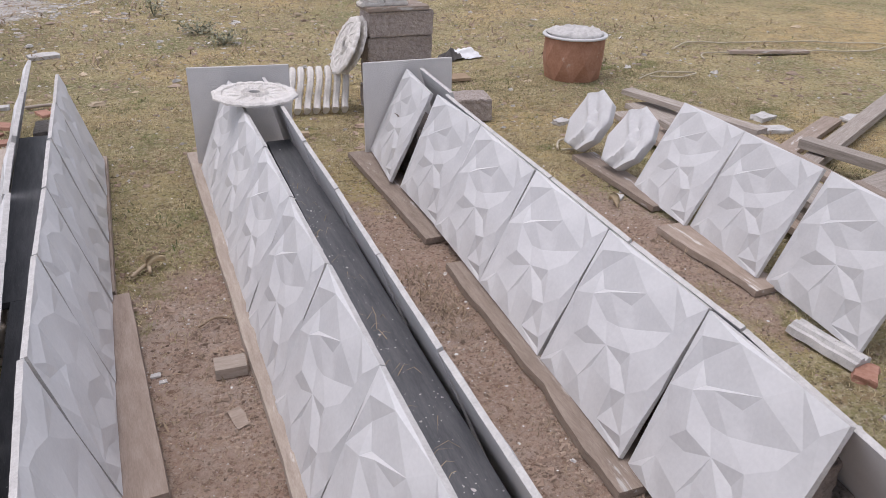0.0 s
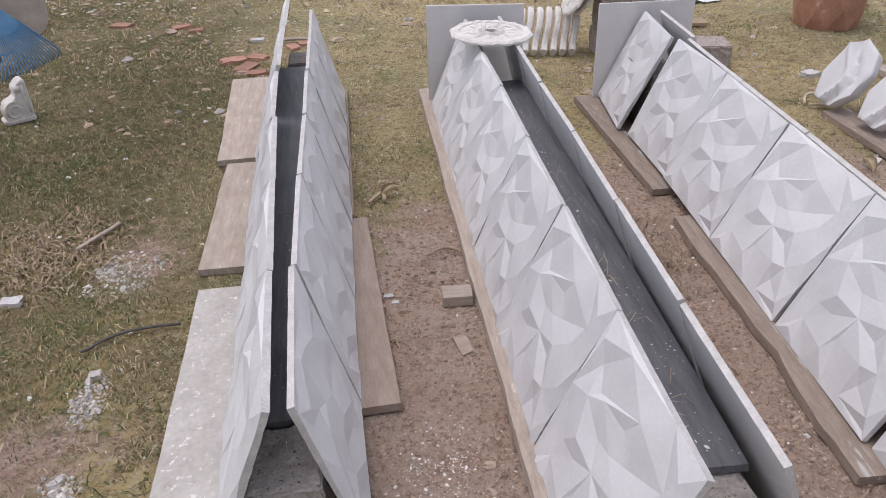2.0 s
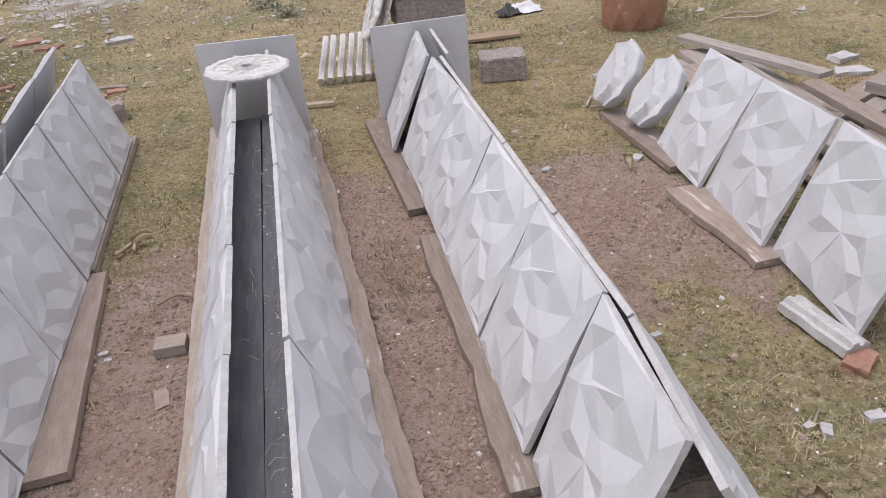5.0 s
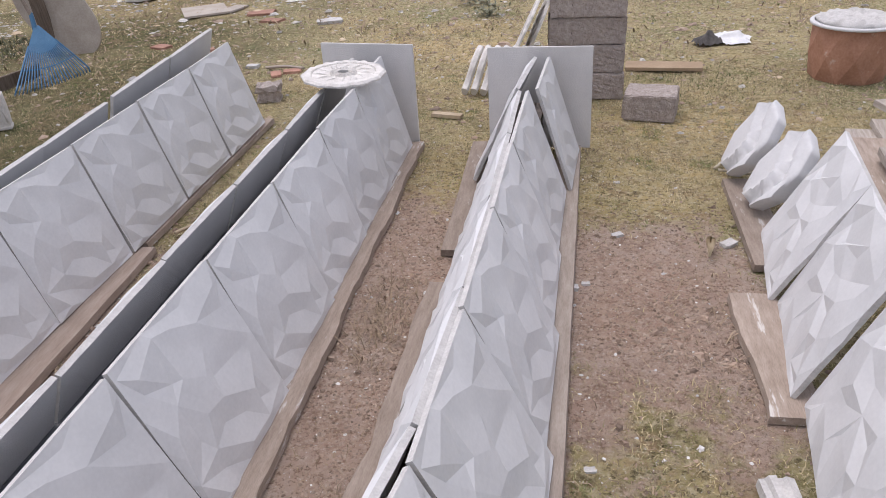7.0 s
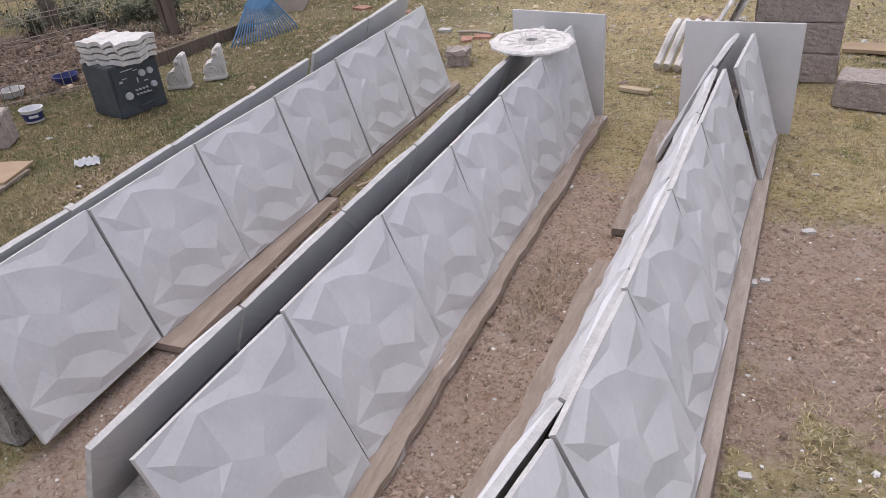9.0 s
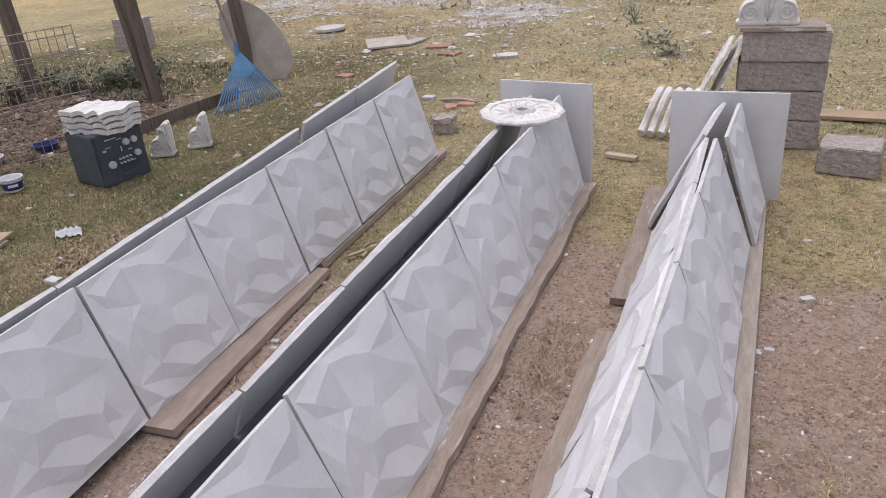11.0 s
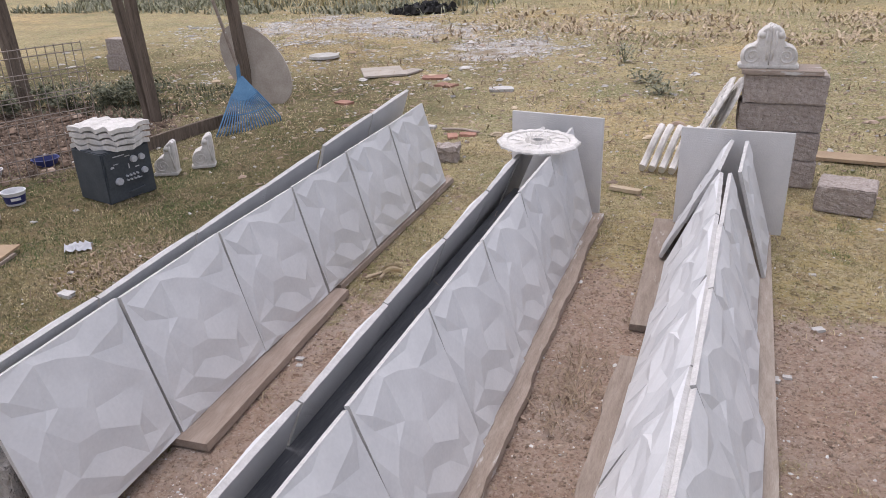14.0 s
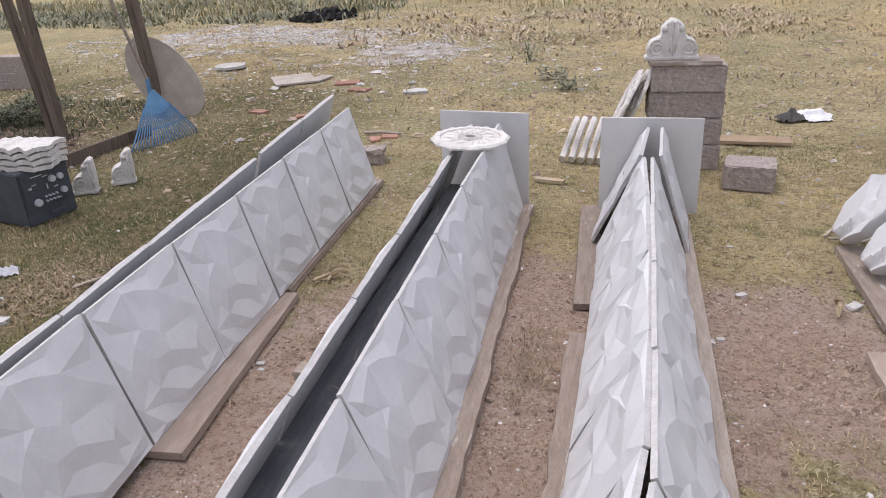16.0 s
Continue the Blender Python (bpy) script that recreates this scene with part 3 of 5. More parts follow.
# ---- square slabs closing the rows ----
def slab(p0, p1, top, lean, label):
    a, b = Vector((*p0, 0)), Vector((*p1, 0))
    w = (b - a).length
    bm = box(bmesh.new(), (0, -0.008, 0), (w, 0.008, top), bevel=0.002)
    roughen(bm, 0.0015, 9)
    ob = link("square_slab", bm, SLAB)
    ob.matrix_basis = Matrix.Translation((a.x, a.y, 0.012)) @ Matrix.Rotation(math.atan2(b.y - a.y, b.x - a.x), 4, "Z") @ pose(0, 0, 0, lean, 0, 0)
    return tagged(ob, label, "plaster slab", "slabs closing the row ends")


slab((-0.472, 3.165), (0.034, 3.09), 0.525, -1, "grey square plaster slab with combed back, standing at row end")
slab((0.421, 3.035), (0.935, 3.02), 0.515, -1, "grey square plaster slab with combed swirls, standing at row end")


# ---- boards under the panels ----
def board(name, a, b, width, thick, z, material, label, category="board", wane=0.0, group="", seed=0, tilt=0.0):
    """A plank with its axis from a to b (x, y)."""
    a, b = Vector((*a, 0)), Vector((*b, 0))
    n = max(4, int((b - a).length / 0.06))
    length = (b - a).length
    bm = bmesh.new()
    rows = []
    for i in range(n + 1):
        x = length * i / n
        off = wane * noise.noise(Vector((x * 3.1, seed * 7.3, 0))) + wane * 0.6 * noise.noise(Vector((x * 9, seed * 3.3, 4)))
        off2 = 0.25 * wane * noise.noise(Vector((x * 4, seed * 5.1, 8)))
        zz = 0.002 * noise.noise(Vector((x * 5, seed, 1)))
        e = 0.006 * noise.noise(Vector((seed, i * 9.0, 2))) if i in (0, n) else 0
        rows.append([bm.verts.new((x + e, y, h + zz)) for y, h in ((-width / 2 + off2, 0), (width / 2 + off, 0), (width / 2 + off * 1.0 - 0.003, thick), (-width / 2 + off2 + 0.003, thick))])
    for r, s in zip(rows, rows[1:]):
        for k in range(4):
            bm.faces.new((r[k], r[(k + 1) % 4], s[(k + 1) % 4], s[k]))
    bm.faces.new(rows[0])
    bm.faces.new(rows[-1][::-1])
    ob = link(name, bm, material)
    d = b - a
    ob.matrix_basis = Matrix.Translation((a.x, a.y, z)) @ Matrix.Rotation(math.atan2(d.y, d.x), 4, "Z") @ Matrix.Rotation(radians(tilt), 4, "Y")
    return tagged(ob, label, category, group)


GB = "boards under the panels"
for k, (a, b, w, mt, wane, lab) in enumerate([
    ((-0.905, 0.775), (-0.955, 1.87), 0.17, WOODBROWN, 0.01, "weathered brown board lying under leaning panels"),
    ((-1.0, 1.90), (-1.0, 3.44), 0.16, WOOD, 0.006, "weathered brown board lying under leaning panels"),
    ((-1.40, 2.55), (-1.46, 3.75), 0.30, WOODPALE, 0.006, "pale knotty board sticking out under leaning panels"),
    ((-1.36, 1.58), (-1.36, 2.50), 0.28, WOODPALE, 0.006, "pale board sticking out under leaning panels"),
    ((-1.31, 0.25), (-1.33, 1.45), 0.29, PAINTED, 0.004, "lime-spattered board sticking out under leaning panels"),
    ((-0.485, 0.30), (-0.465, 3.35), 0.10, WOODPALE, 0.008, "long pale board under leaning panels"),
    ((0.0, 3.06), (0.0, 0.35), 0.13, WOOD, 0.022, "long brown board with waney edge under leaning panels"),
    ((0.415, 3.06), (0.425, 1.90), 0.18, WOOD, 0.008, "brown board under leaning panels, plaster-splashed end"),
    ((0.355, 0.34), (0.415, 1.66), 0.175, WOOD, 0.026, "brown waney-edged board, plaster-splashed, under panels"),
    ((0.762, 0.28), (0.83, 3.0), 0.12, WOODPALE, 0.012, "long pale board under leaning panels"),
    ((1.585, 2.60), (1.575, 1.84), 0.15, WOOD, 0.004, "brown board under leaning panels"),
    ((1.455, 1.03), (1.46, 1.65), 0.15, WOOD, 0.022, "short brown waney-edged board under panels"),
]):
    board("wooden_board", a, b, w, 0.028, 0.001, mt, lab, wane=wane, group=GB, seed=k + 1)


# ---- concrete blocks ----
INNER = "blocks inside the rows"


def block(x, y, z, w, d, h, turn, label, group="", seed=0):
    bm = box(bmesh.new(), (-w / 2, -d / 2, 0), (w / 2, d / 2, h), bevel=0.006)
    roughen(bm, 0.0035, 12, 11)
    roughen(bm, 0.0055, 60)
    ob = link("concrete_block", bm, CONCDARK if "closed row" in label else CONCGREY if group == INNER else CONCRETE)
    ob.matrix_basis = pose(x, y, z, 0, 0, turn)
    return tagged(ob, label, "concrete block", group)


block(-1.085, 0.372, 0.0, 0.155, 0.19, 0.29, 0, "porous grey concrete block between leaning panels", INNER)
block(-1.088, 0.62, 0.0, 0.15, 0.20, 0.274, 0, "porous grey concrete block between leaning panels", INNER)
block(-1.112, 1.45, 0.0, 0.16, 0.36, 0.274, 1, "porous grey concrete block between leaning panels", INNER)
block(-1.135, 3.20, 0.0, 0.15, 0.22, 0.30, 1, "porous grey concrete block between leaning panels", INNER)
for y0 in (0.21, 1.35, 2.42):
    block(-0.245, y0 + 0.04, 0.0, 0.19, 0.34, 0.272, 1, "porous grey concrete block carrying the black plank", INNER)
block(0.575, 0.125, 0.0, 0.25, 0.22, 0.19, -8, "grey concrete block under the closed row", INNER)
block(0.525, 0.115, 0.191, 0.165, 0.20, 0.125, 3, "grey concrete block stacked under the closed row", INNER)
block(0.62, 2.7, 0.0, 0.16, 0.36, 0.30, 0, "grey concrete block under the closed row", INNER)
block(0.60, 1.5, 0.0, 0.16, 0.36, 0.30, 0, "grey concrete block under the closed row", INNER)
board("black_plank", (-0.203, 0.205), (-0.130, 2.62), 0.130, 0.022, 0.275, DARKBOARD, "long black-stained plank with plaster crumbs, on concrete blocks", "plank", 0.003, seed=31)
board("black_plank", (-0.3235, 0.215), (-0.2575, 2.60), 0.120, 0.022, 0.2755, DARKBOARD, "narrow black-stained plank beside a wider one, on concrete blocks", "plank", 0.003, seed=34)
board("black_plank", (-1.084, 0.475), (-1.105, 1.45), 0.155, 0.022, 0.275, DARKBOARD, "black-stained plank between leaning panels, on concrete blocks", "plank", seed=32)
board("black_plank", (-1.118, 1.452), (-1.160, 3.05), 0.215, 0.022, 0.275, DARKBOARD, "wider black-stained plank between leaning panels, on concrete blocks", "plank", seed=33)

# pier of blocks
for k in range(4):
    block(0.915 + 0.006 * (k % 2), 3.905 + 0.008 * (k % 3), 0.1625 * k, 0.445 - 0.012 * (k % 2), 0.21, 0.161, (1, -1, 2, 0)[k], "porous brown-grey concrete block in a pier", "blocks of the pier")
board("top_board", (0.685, 3.89), (1.10, 3.90), 0.23, 0.022, 0.652, WOOD, "brown board on top of the block pier", seed=40)
block(1.275, 3.53, 0.0, 0.28, 0.23, 0.145, -12, "single concrete block lying on grass beside the pier")
block(-3.40, 1.99, 0.0, 0.42, 0.20, 0.19, 35, "mossy concrete block lying in grass by the fence")
block(-6.1, 6.5, 0.0, 0.42, 0.2, 0.18, 5, "concrete block at the yard's edge")
block(-6.1, 6.52, 0.181, 0.40, 0.2, 0.18, 2, "concrete block stacked at the yard's edge")


# ---- ceiling roses ----
def rose(m, label):
    bm = bmesh.new()
    NT, NR = 240, 44
    rings = []
    for i in range(NR + 1):
        f = i / NR
        ring = []
        for k in range(NT):
            t = 2 * math.pi * k / NT
            edge = 0.188 + 0.009 * abs(math.cos(6 * t)) + 0.003 * math.cos(24 * t)
            r = 0.026 + (edge - 0.026) * f
            h = 0.016
            if r < 0.062:
                h = 0.016 + 0.0045 * math.cos(r * 520) + (0.003 * math.cos(24 * t) if r > 0.048 else 0)
            elif r < 0.150:
                leaf = math.cos(12 * t + 40 * (r - 0.1)) * math.sin((r - 0.062) / 0.088 * math.pi)
                q = (r - 0.062) / 0.088
                curl = math.sin(q * 9 + 2.2 * math.cos(6 * t))
                h = 0.011 + 0.0065 * (1 if leaf > 0.25 else 0.2) * math.sin(q * math.pi) + 0.002 * curl
            else:
                h = 0.016 + 0.003 * abs(math.cos(12 * t)) - 0.009 * max(0, (f - 0.93) / 0.07)
            ring.append(bm.verts.new((r * math.cos(t), r * math.sin(t), h + 0.0005 * noise.noise(Vector((r * 90 * math.cos(t), r * 90 * math.sin(t), 1))))))
        rings.append(ring)
    rings.append([bm.verts.new((v.co.x, v.co.y, 0.0)) for v in rings[-1]])
    rings.insert(0, [bm.verts.new((v.co.x, v.co.y, 0.0)) for v in rings[0]])
    for a, b in zip(rings, rings[1:]):
        for k in range(NT):
            bm.faces.new((a[k], a[(k + 1) % NT], b[(k + 1) % NT], b[k]))
    for k in range(NT):
        bm.faces.new((rings[0][k], rings[-1][k], rings[-1][(k + 1) % NT], rings[0][(k + 1) % NT]))
    ob = link("ceiling_rose", bm, STONEWHITE)
    ob.matrix_basis = m
    return tagged(ob, label, "ceiling rose")


rose(pose(-0.215, 2.685, 0.505, 1, 1.5, 12), "round white plaster ceiling rose with leaf ornament, lying across two panels")
rose(pose(0.575, 3.90, 0.43, 0, -64, -1), "round white plaster ceiling rose leaning on the block pier")
rose(pose(0.635, 3.95, 0.42, 0, -66, 2), "round plaster ceiling rose leaning behind another one on the pier")


# ---- cornice mouldings ----
def sweep(bm, path, section):
    """Sections (x, offset) carried along a path in the y-z plane."""
    rows = []
    for i, p in enumerate(path):
        d = Vector(path[min(i + 1, len(path) - 1)]) - Vector(path[max(i - 1, 0)])
        d.normalize()
        nrm = Vector((-d.y, d.x))
        rows.append([bm.verts.new((x, p[0] + nrm.x * o, p[1] + nrm.y * o)) for x, o in section])
    k = len(section)
    for a, b in zip(rows, rows[1:]):
        for i in range(k):
            bm.faces.new((a[i], a[(i + 1) % k], b[(i + 1) % k], b[i]))
    bm.faces.new(rows[0][::-1])
    bm.faces.new(rows[-1])
    return bm


for k in range(7):
    bm = bmesh.new()
    path = [(-0.095, 0.03), (-0.07, 0.045), (-0.048, 0.07), (-0.03, 0.10), (-0.015, 0.15), (0.015, 0.20), (0.06, 0.235), (0.12, 0.25)]
    sec = [(-0.022, 0.0), (-0.022, 0.020), (-0.012, 0.029), (0.010, 0.029), (0.020, 0.016), (0.021, 0.0), (0.014, -0.026), (-0.004, -0.034), (-0.018, -0.02)]
    sweep(bm, path, sec)
    roughen(bm, 0.002, 30)
    ob = link("cornice_moulding", bm, STONEWHITE)
    ob.matrix_basis = pose(0.175 + 0.061 * k, 4.0 - 0.01 * k, 0.0, 0, (17, 15, 15, 14, 13, 12, 11)[k], -6)
    tagged(ob, "curved white plaster cornice moulding standing in a row on grass", "cornice moulding", "mouldings beside the pier")


# ---- scroll corbels ----
def corbel(m, label, group):
    root = empty("scroll_corbel", m)
    part("base", roughen(box(bmesh.new(), (-0.078, -0.052, 0), (0.082, 0.052, 0.026), bevel=0.006), 0.001, 30), STONEWHITE, root)
    side = [(-0.074, 0.026), (0.066, 0.026), (0.072, 0.055), (0.068, 0.085), (0.052, 0.108), (0.022, 0.124), (-0.004, 0.142), (-0.010, 0.160), (-0.006, 0.178), (-0.018, 0.200), (-0.040, 0.222),
            (-0.060, 0.230), (-0.074, 0.220), (-0.076, 0.15), (-0.076, 0.08)]
    bm = bmesh.new()
    rows = []
    for y, k in ((-0.046, 0.90), (-0.040, 1.0), (-0.012, 1.0), (-0.009, 0.96), (0.009, 0.96), (0.012, 1.0), (0.040, 1.0), (0.046, 0.90)):
        rows.append([bm.verts.new((0.004 + (x - 0.004) * k, y, 0.03 + (z - 0.03) * (0.5 + 0.5 * k))) for x, z in side])
    for r0, r1 in zip(rows, rows[1:]):
        for i in range(len(side)):
            bm.faces.new((r0[i], r0[(i + 1) % len(side)], r1[(i + 1) % len(side)], r1[i]))
    bm.faces.new(rows[0][::-1])
    bm.faces.new(rows[-1])
    part("body", roughen(bm, 0.0015, 40), STONEWHITE, root)
    for face in (-1, 1):
        pts = []
        for i in range(44):
            t = i / 43
            a = 1.9 - t * 11.5
            r = 0.046 * (1 - t) + 0.005
            pts.append((0.014 + r * math.cos(a), face * 0.045, 0.072 + r * math.sin(a)))
        part("scroll", tube(bmesh.new(), pts, 0.0065, 6, 0.8), STONEWHITE, root, smooth=True)
        part("leaf", tube(bmesh.new(), [(-0.062, face * 0.044, 0.045), (-0.058, face * 0.045, 0.10), (-0.046, face * 0.045, 0.145), (-0.052, face * 0.044, 0.205)], 0.007, 6, 0.7), STONEWHITE, root, smooth=True)
    part("curl", tube(bmesh.new(), [(-0.028, -0.047, 0.182), (-0.028, 0.047, 0.182)], 0.019, 12), STONEWHITE, root, smooth=True)
    return tagged(root, label, "corbel", group)


corbel(pose(0.742, 3.88, 0.674, 0, 0, 182), "white plaster scroll corbel standing on the block pier", "corbels on the pier")
corbel(pose(0.895, 3.885, 0.674, 0, 0, -2), "white plaster scroll corbel standing on the block pier", "corbels on the pier")
corbel(pose(0.88, 3.985, 0.674, 0, 0, 12), "white plaster scroll corbel behind others on the pier", "corbels on the pier")
corbel(pose(-2.86, 3.15, 0.0, 0, 0, 205), "white plaster scroll corbel standing on grass", "corbels by the black box")
corbel(pose(-2.72, 3.36, 0.0, 0, 0, 212), "white plaster scroll corbel standing on grass", "corbels by the black box")


# ---- faceted planter turned upside down ----
def planter():
    root = empty("faceted_planter", pose(2.50, 4.22, 0.0) @ Matrix.Diagonal((0.82, 0.82, 0.94, 1)))
    bm = bmesh.new()
    rows, n = [], 9
    for j, (z, r) in enumerate(((0.0, 0.262), (0.16, 0.272), (0.335, 0.286))):
        off = 0.5 * (j % 2)
        rows.append([bm.verts.new(((r + (0.022 if j == 1 else 0)) * math.cos(2 * math.pi * (k + off) / n), (r + (0.022 if j == 1 else 0)) * math.sin(2 * math.pi * (k + off) / n), z)) for k in range(n)])
    for j, (a, b) in enumerate(zip(rows, rows[1:])):
        for k in range(n):
            if j % 2 == 0:
                bm.faces.new((a[k], a[(k + 1) % n], b[k]))
                bm.faces.new((a[(k + 1) % n], b[(k + 1) % n], b[k]))
            else:
                bm.faces.new((a[k], b[(k + 1) % n], b[k]))
                bm.faces.new((a[k], a[(k + 1) % n], b[(k + 1) % n]))
    bm.faces.new(rows[0][::-1])
    bm.faces.new(rows[-1])
    part("body", roughen(bm, 0.003, 11), TERRACOTTA, root, "terracotta-coloured diamond-faceted wall")

    def turned(profile, seg=48, amp=0.0):
        b = bmesh.new()
        rr = [[b.verts.new((r * math.cos(2 * math.pi * k / seg), r * math.sin(2 * math.pi * k / seg), z + amp * noise.noise(Vector((r * 20 * math.cos(2 * math.pi * k / seg), r * 20 * math.sin(2 * math.pi * k / seg), 3))))) for k in range(seg)] for r, z in profile]
        for a, c in zip(rr, rr[1:]):
            for k in range(seg):
                b.faces.new((a[k], a[(k + 1) % seg], c[(k + 1) % seg], c[k]))
        b.faces.new(rr[-1])
        b.faces.new(rr[0][::-1])
        return b
    part("rim", turned([(0.285, 0.338), (0.306, 0.342), (0.308, 0.352), (0.300, 0.360), (0.27, 0.358)]), PLASTER, root, "white plaster rim", True)
    part("top", turned([(0.275, 0.354), (0.262, 0.374), (0.23, 0.385), (0.19, 0.382), (0.15, 0.388), (0.11, 0.38), (0.06, 0.386), (0.02, 0.384)], amp=0.034), RAW, root, "rough white plaster crust", True)
    return tagged(root, "upturned terracotta faceted planter with white plaster top, on grass", "planter")


planter()


# ---- half panels with petal relief ----
def petal(m, label):
    bm = bmesh.new()
    out = [(-0.10, 0.02), (0.04, 0.0), (0.12, 0.09), (0.145, 0.22), (0.11, 0.32), (0.0, 0.37), (-0.09, 0.31), (-0.14, 0.15)]
    cx, cy = 0.0, 0.18
    rings = []
    for f in (1.0, 0.97, 0.85, 0.7, 0.55, 0.4, 0.25, 0.1):
        ring = []
        for i in range(len(out) * 6):
            a, b = Vector(out[i // 6]), Vector(out[(i // 6 + 1) % len(out)])
            p = a.lerp(b, (i % 6) / 6)
            x, y = cx + (p.x - cx) * f, cy + (p.y - cy) * f
            bend = x - 0.05 * math.sin((y - 0.05) * 16)
            fold = 0.024 * math.exp(-((bend + 0.02) / 0.02) ** 2) - 0.018 * math.exp(-((bend - 0.02) / 0.016) ** 2) + 0.012 * math.exp(-((bend - 0.075) / 0.016) ** 2)
            bulge = 0.016 * max(0.0, 1 - math.hypot((x - 0.055) / 0.06, (y - 0.10) / 0.09))
            ring.append(bm.verts.new((x, y, 0.05 + (0.006 if f < 1 else 0.0) + (fold + bulge) * (1.0 if f < 0.99 else 0.4))))
        rings.append(ring)
    n = len(rings[0])
    rings.insert(0, [bm.verts.new((v.co.x * 0.92, 0.18 + (v.co.y - 0.18) * 0.92, 0.0)) for v in rings[0]])
    for a, b in zip(rings, rings[1:]):
        for k in range(n):
            bm.faces.new((a[k], a[(k + 1) % n], b[(k + 1) % n], b[k]))
    bm.faces.new(rings[-1])
    bm.faces.new(rings[0][::-1])
    ob = link("petal_tile", bm, PLASTER, smooth=True)
    ob.data.set_sharp_from_angle(angle=radians(62))
    ob.matrix_basis = m
    return tagged(ob, label, "plaster tile", "petal tiles")


def lean(px, py, pz, ux, uy, wx, wy, slope):
    """Pose with its y axis up a slope: foot point, along direction, and outward direction."""
    u = Vector((ux, uy, 0)).normalized()
    o = Vector((wx, wy, 0)).normalized()
    s = radians(slope)
    v = (-o * math.cos(s) + Vector((0, 0, math.sin(s)))).normalized()
    w = u.cross(v)
    return Matrix(((u.x, v.x, w.x, px), (u.y, v.y, w.y, py), (u.z, v.z, w.z, pz), (0, 0, 0, 1)))


petal(lean(1.57, 2.62, 0.03, 0.15, -1, -1, -0.15, 62), "thick white plaster tile with wavy petal relief, leaning on planks")
petal(lean(1.60, 2.29, 0.03, 0.15, -1, -1, -0.15, 58), "thick white plaster tile with wavy petal relief, leaning on planks")

# ---- planks beside and behind the panels ----
PL = "plank pile behind the panels"
for k, (a, b, w, z, mt, tilt) in enumerate([
    ((1.93, 0.30), (2.33, 3.20), 0.26, 0.0, WOODGREY, 0), ((2.16, 0.28), (2.58, 3.1), 0.22, 0.0, WOODGREY, 0), ((1.86, 0.36), (2.22, 3.0), 0.20, 0.034, WOOD, 0),
    ((2.10, 0.30), (2.45, 3.25), 0.24, 0.034, WOODGREY, 0), ((1.93, 0.42), (2.10, 1.5), 0.20, 0.068, WOODGREY, 0), ((1.99, 0.34), (2.30, 2.7), 0.24, 0.102, WOODGREY, 0),
    ((1.95, 0.42), (2.14, 1.7), 0.22, 0.136, WOODGREY, 0), ((2.20, 0.36), (2.44, 2.2), 0.10, 0.136, WOOD, 0), ((2.0, 0.40), (2.13, 1.3), 0.30, 0.17, WOODGREY, 0), ((2.19, 0.42), (2.33, 1.45), 0.07, 0.17, WOOD, 0)]):
    board("plank", a, b, w, 0.032, z, mt, "weathered grey-brown plank in a pile behind the panels", "plank", 0.006, PL, 50 + k, tilt)
board("long_plank", (2.42, 3.38), (2.66, 2.36), 0.11, 0.03, 0.10, WOODGREY, "dark weathered plank lying skew on the pile", "plank", 0.004, "", 69)
board("beam", (2.73, 2.12), (2.98, 1.06), 0.10, 0.05, 0.10, WOODGREY, "weathered squared timber lying across other planks", "timber", 0.003, "", 70)
board("beam", (2.42, 1.86), (4.35, 2.80), 0.11, 0.05, 0.035, WOODGREY, "weathered grey timber lying on the ground", "timber", 0.003, "", 71)
board("beam", (2.50, 2.12), (3.55, 2.62), 0.12, 0.03, 0.004, WOOD, "brown plank lying on the grass", "plank", 0.003, "", 72)
board("far_plank", (4.32, 4.48), (5.05, 4.26), 0.07, 0.022, 0.006, WOOD, "thin brown plank lying on grass", "plank", 0.006, "", 73)
board("pier_board", (1.19, 4.45), (1.68, 4.40), 0.16, 0.02, 0.01, CARD, "brown board lying on grass behind the pier", "board", 0.004, "", 74)
board("wooden_wedge", (0.03, 3.55), (0.21, 3.50), 0.055, 0.02, 0.002, HUSK, "pale splintered wood scrap on grass", "wood scrap", 0.012, "", 75)
board("wooden_offcut", (-0.64, 1.29), (-0.54, 1.285), 0.078, 0.035, 0.0, WOODPALE, "small pale wooden offcut on the bare soil", "wood offcut", 0.003, "", 76)
board("end_plank", (0.46, -0.06), (0.62, -0.09), 0.05, 0.016, 0.002, WOODGREY, "grey splintered wood scrap by the row end", "wood scrap", 0.02, "", 79)
tri = bmesh.new()
tv = [tri.verts.new(p) for p in ((0, 0, 0), (0.02, -0.33, 0), (0.40, 0.08, 0.02), (0, 0, 0.02), (0.02, -0.33, 0.02), (0.40, 0.08, 0.04))]
for f in ((0, 2, 1), (3, 4, 5), (0, 1, 4, 3), (1, 2, 5, 4), (2, 0, 3, 5)):
    tri.faces.new([tv[i] for i in f])
o = link("triangular_board", tri, WOODGREY)
o.matrix_basis = pose(2.31, 1.44, 0.172, 0, 0, 0)
tagged(o, "triangular grey board offcut lying on the planks", "board")


